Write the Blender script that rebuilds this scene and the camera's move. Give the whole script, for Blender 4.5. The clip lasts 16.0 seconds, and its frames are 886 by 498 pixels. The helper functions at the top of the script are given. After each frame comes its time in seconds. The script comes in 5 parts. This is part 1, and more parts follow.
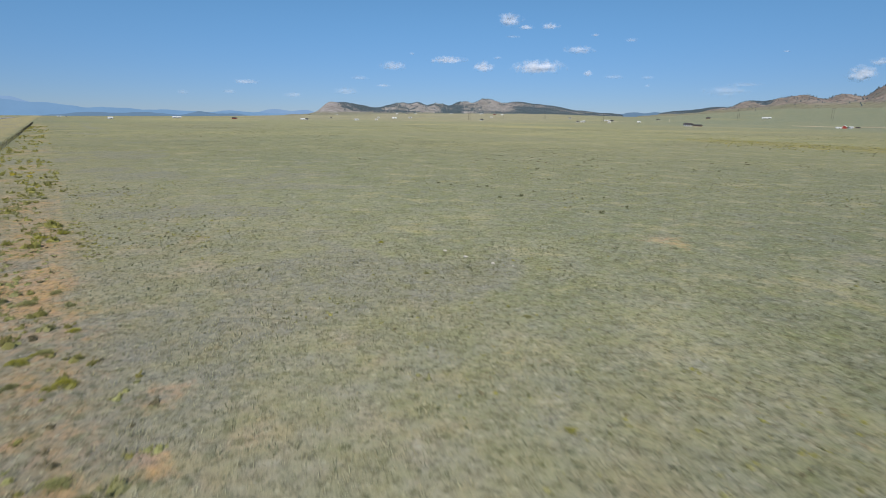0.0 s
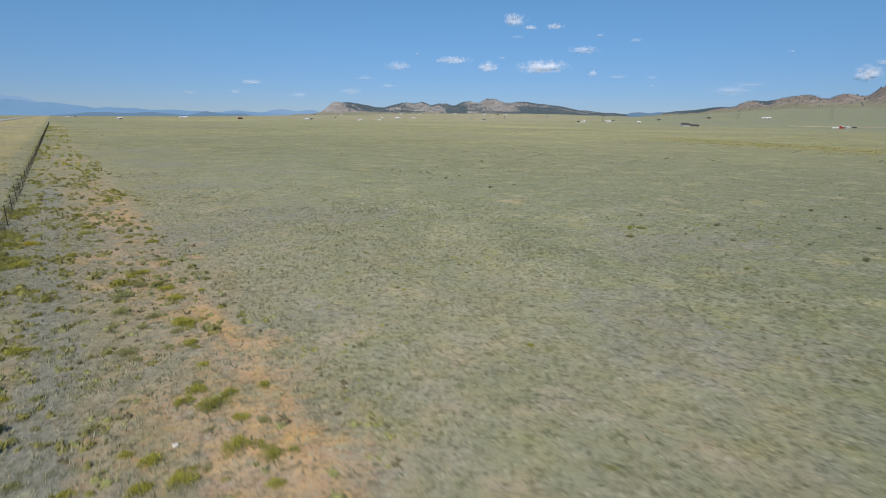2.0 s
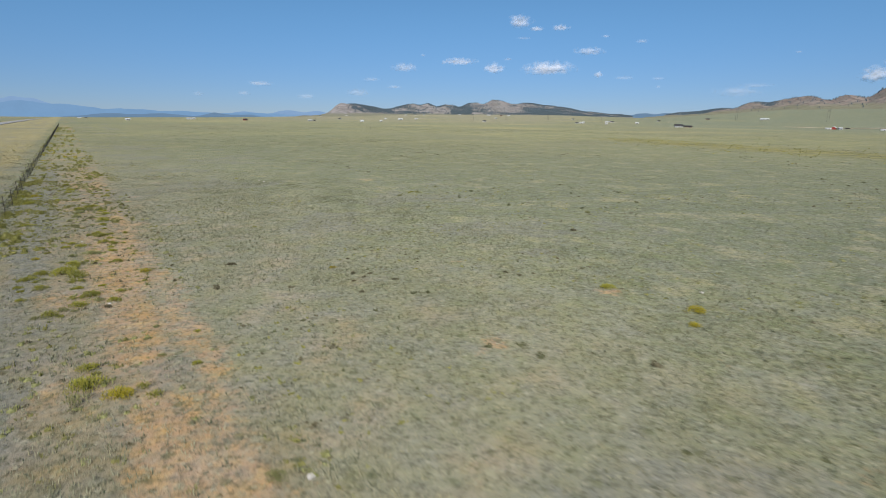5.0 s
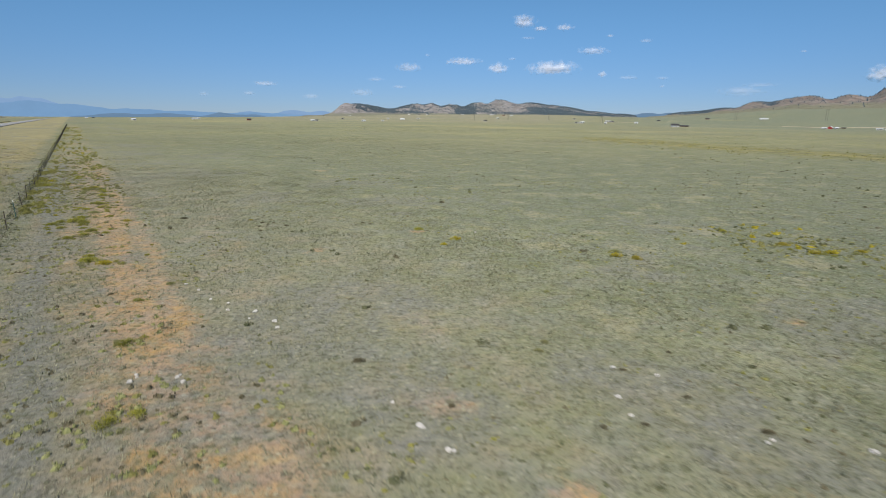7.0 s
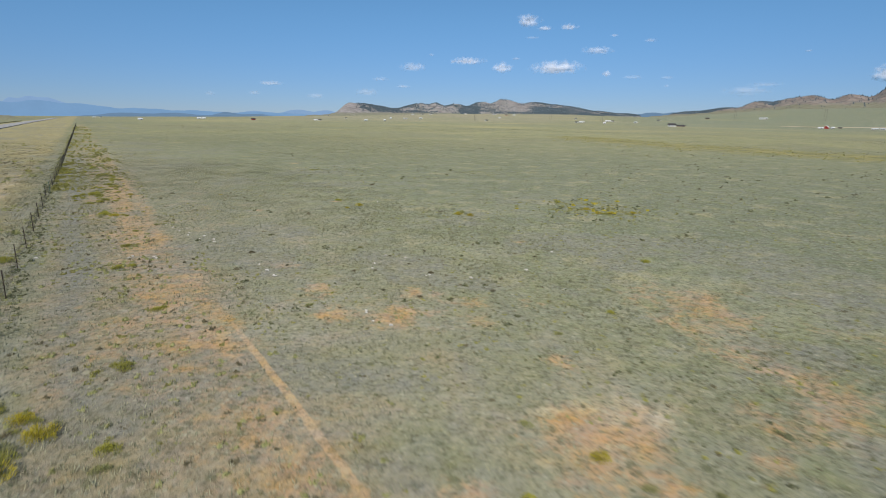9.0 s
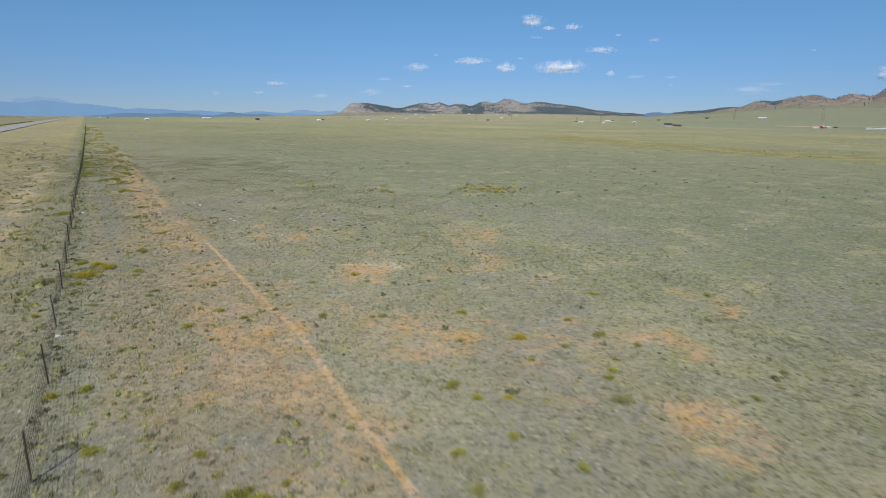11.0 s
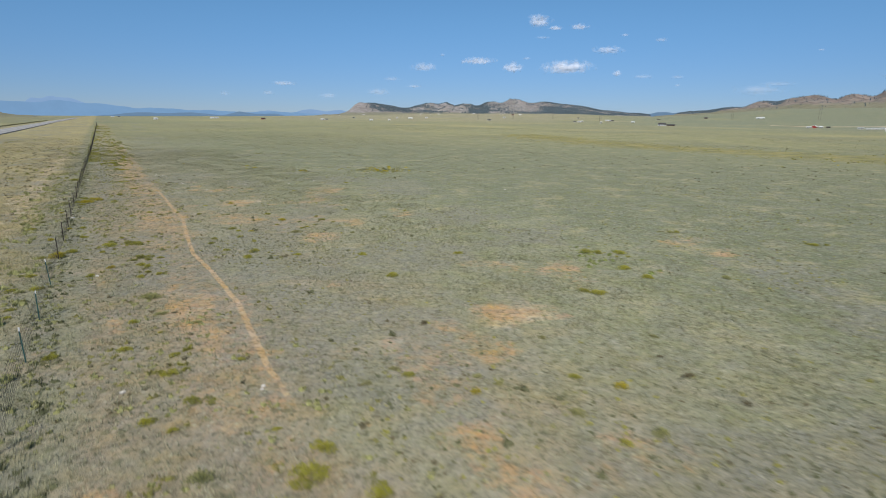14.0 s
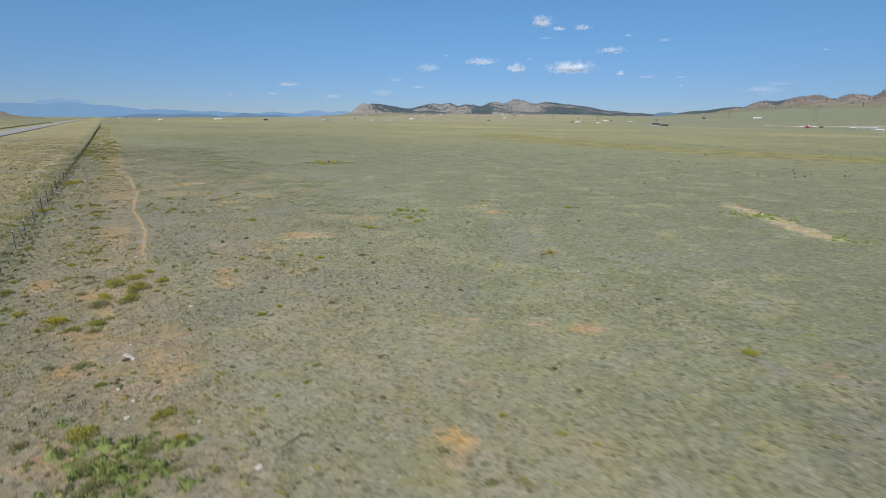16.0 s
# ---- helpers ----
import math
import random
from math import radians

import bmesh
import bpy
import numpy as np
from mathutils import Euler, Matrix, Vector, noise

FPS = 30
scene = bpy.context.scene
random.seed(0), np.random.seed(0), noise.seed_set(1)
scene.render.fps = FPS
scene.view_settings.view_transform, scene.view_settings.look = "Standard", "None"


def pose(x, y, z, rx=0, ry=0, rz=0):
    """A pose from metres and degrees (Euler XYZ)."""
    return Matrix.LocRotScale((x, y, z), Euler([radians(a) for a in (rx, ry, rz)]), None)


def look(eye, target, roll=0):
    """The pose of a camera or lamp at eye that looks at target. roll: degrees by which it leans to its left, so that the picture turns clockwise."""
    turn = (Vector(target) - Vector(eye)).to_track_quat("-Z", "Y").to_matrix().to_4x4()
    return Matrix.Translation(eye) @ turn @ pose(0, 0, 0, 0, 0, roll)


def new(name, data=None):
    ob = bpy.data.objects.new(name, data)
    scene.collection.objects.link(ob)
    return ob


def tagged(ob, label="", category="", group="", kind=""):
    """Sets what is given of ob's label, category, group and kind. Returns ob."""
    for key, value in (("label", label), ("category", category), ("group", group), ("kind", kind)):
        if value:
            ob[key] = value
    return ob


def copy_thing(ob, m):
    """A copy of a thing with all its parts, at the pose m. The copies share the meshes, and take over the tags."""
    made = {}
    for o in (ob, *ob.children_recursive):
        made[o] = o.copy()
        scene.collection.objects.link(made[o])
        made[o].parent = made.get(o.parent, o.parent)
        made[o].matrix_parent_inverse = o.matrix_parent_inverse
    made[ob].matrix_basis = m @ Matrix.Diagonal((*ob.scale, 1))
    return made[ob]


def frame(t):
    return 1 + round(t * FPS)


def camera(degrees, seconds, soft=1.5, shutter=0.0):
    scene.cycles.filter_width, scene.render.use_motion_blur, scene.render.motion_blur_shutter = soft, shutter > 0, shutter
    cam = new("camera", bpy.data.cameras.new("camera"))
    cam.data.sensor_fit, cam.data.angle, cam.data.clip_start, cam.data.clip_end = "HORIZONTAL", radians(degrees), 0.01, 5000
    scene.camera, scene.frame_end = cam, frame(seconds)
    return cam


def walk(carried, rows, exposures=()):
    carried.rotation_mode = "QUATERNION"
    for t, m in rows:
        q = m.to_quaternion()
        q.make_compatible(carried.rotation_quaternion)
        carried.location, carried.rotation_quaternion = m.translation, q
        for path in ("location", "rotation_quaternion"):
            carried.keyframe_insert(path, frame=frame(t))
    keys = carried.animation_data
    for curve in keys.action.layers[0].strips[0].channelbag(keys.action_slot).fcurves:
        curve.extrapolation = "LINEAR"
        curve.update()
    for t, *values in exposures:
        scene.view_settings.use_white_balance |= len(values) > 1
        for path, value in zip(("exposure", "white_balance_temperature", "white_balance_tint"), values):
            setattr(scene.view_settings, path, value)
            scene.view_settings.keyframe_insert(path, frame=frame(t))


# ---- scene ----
cam = camera(79.63, 16.0, soft=0.65, shutter=0.42)
PATH = [
    (0.0, pose(0.000, 0.000, 6.355, 76.202, -0.633, 1.439)),
    (0.5, pose(1.566, -4.395, 6.426, 76.207, -0.634, 1.556)),
    (1.0, pose(3.174, -8.574, 6.502, 76.205, -0.621, 1.694)),
    (1.5, pose(5.012, -12.523, 6.592, 76.198, -0.610, 1.843)),
    (2.0, pose(7.328, -16.159, 6.704, 76.195, -0.621, 2.001)),
    (2.5, pose(10.042, -19.557, 6.822, 76.232, -0.640, 2.141)),
    (3.0, pose(12.904, -22.826, 6.911, 76.245, -0.653, 2.302)),
    (3.5, pose(15.798, -26.061, 6.986, 76.266, -0.645, 2.454)),
    (4.0, pose(18.646, -29.324, 7.054, 76.279, -0.628, 2.562)),
    (4.5, pose(21.403, -32.609, 7.137, 76.285, -0.614, 2.684)),
    (5.0, pose(24.065, -35.911, 7.229, 76.285, -0.603, 2.816)),
    (5.5, pose(26.644, -39.229, 7.325, 76.281, -0.594, 2.953)),
    (6.0, pose(29.164, -42.565, 7.418, 76.273, -0.587, 3.091)),
    (6.5, pose(31.651, -45.920, 7.503, 76.261, -0.580, 3.226)),
    (7.0, pose(34.119, -49.303, 7.576, 76.247, -0.574, 3.355)),
    (7.5, pose(36.560, -52.723, 7.644, 76.222, -0.587, 3.494)),
    (8.0, pose(38.997, -56.236, 7.721, 76.203, -0.612, 3.643)),
    (8.5, pose(41.483, -59.913, 7.814, 76.193, -0.612, 3.779)),
    (9.0, pose(44.010, -63.748, 7.917, 76.189, -0.597, 3.906)),
    (9.5, pose(46.538, -67.690, 8.024, 76.189, -0.575, 4.030)),
    (10.0, pose(49.027, -71.668, 8.130, 76.188, -0.554, 4.154)),
    (10.5, pose(51.465, -75.619, 8.230, 76.184, -0.542, 4.283)),
    (11.0, pose(53.899, -79.511, 8.320, 76.173, -0.548, 4.421)),
    (11.5, pose(56.479, -83.372, 8.400, 76.157, -0.574, 4.591)),
    (12.0, pose(59.324, -87.267, 8.462, 76.147, -0.587, 4.764)),
    (12.5, pose(62.459, -91.179, 8.506, 76.154, -0.574, 4.908)),
    (13.0, pose(65.817, -95.089, 8.532, 76.156, -0.555, 5.057)),
    (13.5, pose(69.348, -98.952, 8.545, 76.138, -0.576, 5.186)),
    (14.0, pose(72.979, -102.808, 8.565, 76.123, -0.588, 5.328)),
    (14.5, pose(76.752, -106.712, 8.603, 76.131, -0.566, 5.480)),
    (15.0, pose(80.649, -110.609, 8.651, 76.160, -0.519, 5.630)),
    (15.5, pose(84.612, -114.477, 8.703, 76.178, -0.489, 5.760)),
    (16.0, pose(88.585, -118.326, 8.767, 76.188, -0.473, 5.876)),
]
walk(cam, PATH)
scene.view_settings.exposure = 0.0

# ---- sky and sun ----
SUN_HEIGHT, SUN_SIDE = 44.0, 4.0
world = bpy.data.worlds.new("world")
scene.world = world
world.use_nodes = True
wt = world.node_tree
sky = wt.nodes.new("ShaderNodeTexSky")
sky.sky_type, sky.sun_disc = "NISHITA", False
sky.sun_elevation, sky.sun_rotation = radians(SUN_HEIGHT), radians(180 + SUN_SIDE)
sky.altitude, sky.air_density, sky.dust_density, sky.ozone_density = 2700, 1.0, 0.3, 1.0
wt.nodes["Background"].inputs[1].default_value = 0.06
# thin dry mountain air: deep blue that stays blue down to the horizon
way = wt.nodes.new("ShaderNodeSeparateXYZ")
wt.links.new(wt.nodes.new("ShaderNodeTexCoord").outputs["Generated"], way.inputs[0])
height = wt.nodes.new("ShaderNodeMapRange")
height.interpolation_type = "SMOOTHSTEP"
height.inputs["From Min"].default_value, height.inputs["From Max"].default_value = -0.03, 0.24
wt.links.new(way.outputs["Z"], height.inputs["Value"])
tint = wt.nodes.new("ShaderNodeMix")
tint.data_type = "RGBA"
tint.inputs[6].default_value, tint.inputs[7].default_value = (0.56, 0.715, 1.13, 1), (0.92, 1.42, 1.67, 1)
wt.links.new(height.outputs[0], tint.inputs[0])
tinted = wt.nodes.new("ShaderNodeMix")
tinted.data_type, tinted.blend_type, tinted.inputs[0].default_value = "RGBA", "MULTIPLY", 1.0
wt.links.new(sky.outputs[0], tinted.inputs[6])
wt.links.new(tint.outputs[2], tinted.inputs[7])
wt.links.new(tinted.outputs[2], wt.nodes["Background"].inputs[0])
sun = new("sun", bpy.data.lights.new("sun", "SUN"))
sun.data.energy, sun.data.angle, sun.data.color = 3.5, radians(0.53), (1.0, 0.95, 0.87)
sun.matrix_world = look((-math.sin(radians(SUN_SIDE)) * 72, -math.cos(radians(SUN_SIDE)) * 72, math.tan(radians(SUN_HEIGHT)) * 72), (0, 0, 0))

# ---- the plan: s runs along the fence, u away from it into the pasture ----
ALONG, ACROSS, FENCE_U = np.array([-0.60908, 0.79311]), np.array([0.79311, 0.60908]), -7.725
CENTRE = np.array([40.0, -60.0])


def spot(s, u):
    """World x, y of a place in the fence's own directions."""
    return (s * ALONG[0] + (u + FENCE_U) * ACROSS[0], s * ALONG[1] + (u + FENCE_U) * ACROSS[1])


def afar(bearing, r):
    """World x, y at a compass bearing in degrees and a distance from the middle of the walk."""
    return CENTRE[0] + r * math.sin(radians(bearing)), CENTRE[1] + r * math.cos(radians(bearing))


def smooth(q):
    q = np.clip(q, 0, 1)
    return q * q * (3 - 2 * q)


def lie(x, y):
    """Height of the plain: level by the fence, a shallow hollow, then a slow rise to the foot of the hills."""
    dx, dy = np.asarray(x) - CENTRE[0], np.asarray(y) - CENTRE[1]
    b, r = np.degrees(np.arctan2(dx, dy)), np.hypot(dx, dy)
    rise = np.interp(b, [-42, -35, -25, -17, -3, 9, 14.4, 19.5, 24, 29, 35, 90], [-5, -3, 4.5, 15, 31, 34, 21, 21, 26, 30, 34, 20])
    foot = np.interp(b, [8, 22], [3000, 1950])
    apron = np.interp(b, [18, 24, 29, 35, 60], [0, 8, 17, 17, 10]) * smooth((r - 1450) / 500)
    return apron + rise * smooth((r - 1000) / (foot - 1000)) - np.interp(b, [15, 32], [0, 4.5]) * np.exp(-((r - 1000) / 350) ** 2)


def lattice(ix, iy, seed):
    h = (ix.astype(np.int64) * 374761393 + iy.astype(np.int64) * 668265263 + seed * 982451653) & 0x7FFFFFFF
    h = ((h ^ (h >> 13)) * 1274126177) & 0x7FFFFFFF
    return ((h ^ (h >> 16)) & 0xFFFF) / 65535.0


def fbm(x, y, size, seed=0, octaves=3):
    """Value noise from 0 to 1 whose largest waves are size metres."""
    x, y = np.asarray(x, float), np.asarray(y, float)
    total, weight = np.zeros_like(x), 0
    for k in range(octaves):
        px, py = x / size * 2 ** k + 17.3 * k, y / size * 2 ** k - 9.1 * k
        ix, iy = np.floor(px), np.floor(py)
        fx, fy = smooth(px - ix), smooth(py - iy)
        a, b = lattice(ix, iy, seed + k), lattice(ix + 1, iy, seed + k)
        c, d = lattice(ix, iy + 1, seed + k), lattice(ix + 1, iy + 1, seed + k)
        total += (a + (b - a) * fx + (c - a) * fy + (a - b - c + d) * fx * fy) * 0.5 ** k
        weight += 0.5 ** k
    return total / weight


# ---- materials ----
def material(name, rough=0.9):
    m = bpy.data.materials.new(name)
    m.use_nodes = True
    m.node_tree.nodes["Principled BSDF"].inputs["Roughness"].default_value = rough
    m.node_tree.nodes["Principled BSDF"].inputs["Specular IOR Level"].default_value = 0.2
    m.node_tree.nodes["Principled BSDF"].inputs["Diffuse Roughness"].default_value = rough
    return m


class Nodes:
    """Short names for building a node material."""

    def __init__(self, m):
        self.tree = m.node_tree
        self.bsdf = self.tree.nodes["Principled BSDF"]

    def add(self, kind, **inputs):
        n = self.tree.nodes.new(kind)
        for key, value in inputs.items():
            self.put(n, key.replace("_", " "), value)
        return n

    def put(self, n, key, value):
        socket = n.inputs[key]
        if isinstance(value, bpy.types.NodeSocket):
            self.tree.links.new(value, socket)
        else:
            socket.default_value = value

    def place(self):
        return self.add("ShaderNodeNewGeometry").outputs["Position"]

    def noise(self, size, detail=3.0, where=None, rough=0.55):
        n = self.add("ShaderNodeTexNoise", Scale=1.0 / size, Detail=detail, Roughness=rough)
        self.put(n, "Vector", where or self.place())
        return n.outputs["Fac"]

    def ramp(self, value, low, high):
        n = self.add("ShaderNodeMapRange")
        n.interpolation_type = "SMOOTHSTEP"
        for key, v in (("Value", value), ("From Min", low), ("From Max", high)):
            self.put(n, key, v)
        return n.outputs["Result"]

    def math(self, how, a, b=0.0):
        n = self.tree.nodes.new("ShaderNodeMath")
        n.operation = how
        self.put(n, 0, a), self.put(n, 1, b)
        return n.outputs[0]

    def mix(self, fac, a, b):
        n = self.tree.nodes.new("ShaderNodeMix")
        n.data_type = "RGBA"
        for k, v in ((0, fac), (6, a), (7, b)):
            if not isinstance(v, (bpy.types.NodeSocket, float, int)):
                v = (*v, 1.0)
            if isinstance(v, bpy.types.NodeSocket):
                self.tree.links.new(v, n.inputs[k])
            else:
                n.inputs[k].default_value = v
        return n.outputs[2]

    def attribute(self, name):
        n = self.tree.nodes.new("ShaderNodeAttribute")
        n.attribute_name = name
        return n.outputs["Fac"]

    def colour(self, c):
        if isinstance(c, bpy.types.NodeSocket):
            self.tree.links.new(c, self.bsdf.inputs["Base Color"])
        else:
            self.bsdf.inputs["Base Color"].default_value = (*c, 1.0)

    def bump(self, height, strength, distance):
        n = self.add("ShaderNodeBump", Height=height, Strength=strength, Distance=distance)
        self.tree.links.new(n.outputs[0], self.bsdf.inputs["Normal"])

    def each(self):
        return self.add("ShaderNodeObjectInfo").outputs["Random"]


def plain(name, c, rough=0.8, size=0.3, vary=0.25, metal=0.0):
    """A surface of one colour with stains and grain at two sizes."""
    m = material(name, rough)
    n = Nodes(m)
    dark = tuple(v * (1 - vary) for v in c)
    light = tuple(min(1.0, v * (1 + vary)) for v in c)
    both = n.math("ADD", n.math("MULTIPLY", n.noise(size, 4), 0.6), n.math("MULTIPLY", n.noise(size * 8, 2), 0.4))
    n.colour(n.mix(n.ramp(both, 0.3, 0.7), dark, light))
    n.bsdf.inputs["Metallic"].default_value = metal
    return m


def ground_material():
    m = material("prairie_soil_and_grass", 0.95)
    n = Nodes(m)
    field = n.mix(n.ramp(n.noise(14, 4), 0.35, 0.65), (0.325, 0.312, 0.21), (0.27, 0.275, 0.18))
    field = n.mix(n.ramp(n.noise(2.6, 4), 0.45, 0.75), field, (0.41, 0.34, 0.235))
    field = n.mix(n.ramp(n.noise(0.9, 3), 0.5, 0.75), field, (0.25, 0.25, 0.16))
    green = n.mix(n.ramp(n.noise(40, 4), 0.4, 0.65), (0.35, 0.325, 0.15), (0.235, 0.235, 0.11))
    green = n.mix(n.ramp(n.noise(9, 5), 0.5, 0.72), green, (0.37, 0.335, 0.19))
    green = n.mix(n.ramp(n.noise(22, 6, rough=0.65), 0.48, 0.62), green, (0.195, 0.205, 0.115))
    green = n.mix(n.ramp(n.noise(3.2, 5, rough=0.7), 0.5, 0.66), green, (0.19, 0.195, 0.10))
    field = n.mix(n.attribute("lush"), field, n.mix(n.ramp(n.noise(5, 5), 0.4, 0.65), (0.252, 0.271, 0.163), (0.33, 0.338, 0.21)))
    # greener grass away from the fence, also darkened in colour for view-dependent shade
    field = n.mix(n.math("MULTIPLY", n.attribute("far_grass_shade"), 0.75), field, n.mix(n.ramp(n.noise(4, 6, rough=0.65), 0.4, 0.65), (0.168, 0.192, 0.121), (0.222, 0.235, 0.15)))
    thin = n.mix(n.ramp(n.noise(0.7, 5, rough=0.7), 0.35, 0.65), (0.26, 0.208, 0.138), (0.41, 0.322, 0.207))
    field = n.mix(n.ramp(n.math("ADD", n.attribute("thin"), n.math("MULTIPLY", n.math("SUBTRACT", n.noise(1.4, 5, rough=0.7), 0.5), 1.0)), 0.25, 0.85), field, thin)
    green = n.mix(n.math("MULTIPLY", n.attribute("lush"), 0.6), green, n.mix(n.ramp(n.noise(18, 5), 0.4, 0.6), (0.26, 0.265, 0.128), (0.36, 0.34, 0.158)))
    green = n.mix(n.math("MULTIPLY", n.ramp(n.noise(11, 6, rough=0.65), 0.57, 0.68), 0.6), green, (0.43, 0.35, 0.20))
    green = n.mix(n.math("MULTIPLY", n.ramp(n.noise(130, 6, rough=0.65), 0.44, 0.6), 0.6), green, (0.215, 0.215, 0.135))
    wide = n.noise(330, 7, rough=0.62)
    green = n.mix(n.math("MULTIPLY", n.ramp(wide, 0.51, 0.6), 0.8), green, (0.42, 0.37, 0.17))
    green = n.mix(n.math("MULTIPLY", n.ramp(wide, 0.47, 0.38), 0.7), green, (0.205, 0.225, 0.13))
    green = n.mix(n.math("MULTIPLY", n.attribute("tawny"), n.ramp(n.noise(180, 6, rough=0.65), 0.3, 0.6)), green, (0.345, 0.305, 0.20))
    green = n.mix(n.math("MULTIPLY", n.attribute("sage"), n.ramp(n.noise(150, 6, rough=0.65), 0.2, 0.55)), green, n.mix(n.noise(40, 5), (0.185, 0.215, 0.14), (0.23, 0.248, 0.165)))
    c = n.mix(n.attribute("meadow"), field, green)
    c = n.mix(n.math("MULTIPLY", n.ramp(n.noise(1.5, 5, rough=0.75), 0.52, 0.62), n.math("MULTIPLY", n.attribute("lush"), 0.5)), c, (0.145, 0.16, 0.085))
    c = n.mix(n.math("MULTIPLY", n.ramp(n.noise(4.5, 6, rough=0.72), 0.53, 0.63), n.math("MULTIPLY", n.attribute("lush"), 0.5)), c, (0.47, 0.415, 0.245))
    c = n.mix(n.math("MULTIPLY", n.ramp(n.noise(7, 6, rough=0.72), 0.54, 0.64), n.math("MULTIPLY", n.attribute("meadow"), 0.5)), c, (0.16, 0.175, 0.09))
    dry = n.mix(n.ramp(n.noise(2.6, 6, rough=0.7), 0.3, 0.7), (0.35, 0.295, 0.13), (0.52, 0.425, 0.205))
    dry = n.mix(n.math("MULTIPLY", n.ramp(n.noise(9, 6, rough=0.65), 0.45, 0.65), 0.7), dry, (0.31, 0.285, 0.155))
    dry = n.mix(n.math("MULTIPLY", n.ramp(n.noise(34, 6, rough=0.65), 0.45, 0.6), 0.5), dry, (0.28, 0.265, 0.145))
    c = n.mix(n.attribute("dry"), c, dry)
    sandy = n.mix(n.ramp(n.noise(0.7, 5, rough=0.7), 0.35, 0.65), (0.44, 0.35, 0.205), (0.60, 0.49, 0.315))
    c = n.mix(n.ramp(n.math("ADD", n.attribute("sand"), n.math("MULTIPLY", n.math("SUBTRACT", n.noise(1.3, 6, rough=0.75), 0.5), 1.5)), 0.3, 0.8), c, sandy)
    band = n.mix(n.ramp(n.noise(6, 5), 0.35, 0.65), (0.18, 0.18, 0.07), (0.35, 0.30, 0.105))
    c = n.mix(n.ramp(n.math("ADD", n.attribute("band"), n.math("MULTIPLY", n.math("SUBTRACT", n.noise(7, 5), 0.5), 1.2)), 0.3, 0.9), c, band)
    soil = n.mix(n.ramp(n.noise(0.8, 4), 0.3, 0.7), (0.43, 0.285, 0.155), (0.55, 0.385, 0.215))
    ragged = n.ramp(n.math("ADD", n.attribute("soil"), n.math("ADD", n.math("MULTIPLY", n.math("SUBTRACT", n.noise(0.45, 5, rough=0.75), 0.5), 1.7), n.math("MULTIPLY", n.math("SUBTRACT", n.noise(2.4, 3), 0.5), 1.1))), 0.3, 0.8)
    c = n.mix(ragged, c, soil)
    grit = n.mix(n.noise(0.12, 2), (0.20, 0.197, 0.155), (0.30, 0.293, 0.236))
    c = n.mix(n.ramp(n.math("ADD", n.attribute("grit"), n.math("MULTIPLY", n.math("SUBTRACT", n.noise(0.7, 4), 0.5), 0.9)), 0.35, 0.85), c, grit)
    track = n.mix(n.noise(0.5, 3), (0.46, 0.325, 0.18), (0.56, 0.40, 0.23))
    c = n.mix(n.ramp(n.math("ADD", n.attribute("trail"), n.math("MULTIPLY", n.math("SUBTRACT", n.noise(0.35, 4), 0.5), 0.7)), 0.4, 0.75), c, track)
    speck = n.ramp(n.noise(0.3, 5, rough=0.75), 0.5, 0.61)
    c = n.mix(n.math("MULTIPLY", speck, 0.48), c, (0.125, 0.12, 0.072))
    husk = n.ramp(n.noise(0.22, 5, rough=0.75), 0.53, 0.64)
    c = n.mix(n.math("MULTIPLY", husk, 0.4), c, (0.44, 0.395, 0.28))
    open_ground = n.math("SUBTRACT", 1.0, n.math("MULTIPLY", n.attribute("trail"), 0.9))
    heights = n.noise(0.2, 5, rough=0.75)
    for size, part_of, dark, light in ((0.2, 0.45, (0.11, 0.12, 0.06), (0.46, 0.44, 0.31)), (0.42, 0.6, (0.14, 0.15, 0.075), (0.40, 0.38, 0.26))):
        cells = n.add("ShaderNodeTexVoronoi", Scale=1.0 / size, Randomness=1.0)
        n.put(cells, "Vector", n.place())
        pick = n.add("ShaderNodeSeparateColor", Color=cells.outputs["Color"])
        ragged_edge = n.math("ADD", cells.outputs["Distance"], n.math("MULTIPLY", n.math("SUBTRACT", n.noise(size * 0.3, 3, rough=0.7), 0.5), 0.55))
        body = n.math("MULTIPLY", n.ramp(ragged_edge, 0.42, 0.2), n.math("GREATER_THAN", pick.outputs["Red"], part_of))
        body = n.math("MULTIPLY", body, open_ground)
        c = n.mix(n.math("MULTIPLY", body, 0.6), c, n.mix(n.ramp(pick.outputs["Green"], 0.25, 0.75), dark, light))
        heights = n.math("ADD", heights, n.math("MULTIPLY", body, 0.18))
    grain = n.math("ADD", n.math("MULTIPLY", n.noise(0.13, 3, rough=0.8), 0.6), n.math("MULTIPLY", n.noise(0.5, 4, rough=0.7), 0.4))
    c = n.mix(n.math("MULTIPLY", n.ramp(grain, 0.5, 0.38), 0.6), c, (0.095, 0.095, 0.057))
    c = n.mix(n.math("MULTIPLY", n.ramp(grain, 0.53, 0.65), 0.4), c, (0.44, 0.39, 0.275))
    patches = n.add("ShaderNodeHueSaturation", Color=c, Saturation=n.math("ADD", 0.25, n.math("MULTIPLY", n.noise(1.6, 4, rough=0.7), 1.5)), Hue=n.math("ADD", 0.475, n.math("MULTIPLY", n.noise(0.7, 4, rough=0.7), 0.05)))
    n.colour(patches.outputs[0])
    n.bump(n.math("ADD", heights, n.math("MULTIPLY", n.noise(1.2, 3), 0.8)), 1.0, 0.1)
    return m


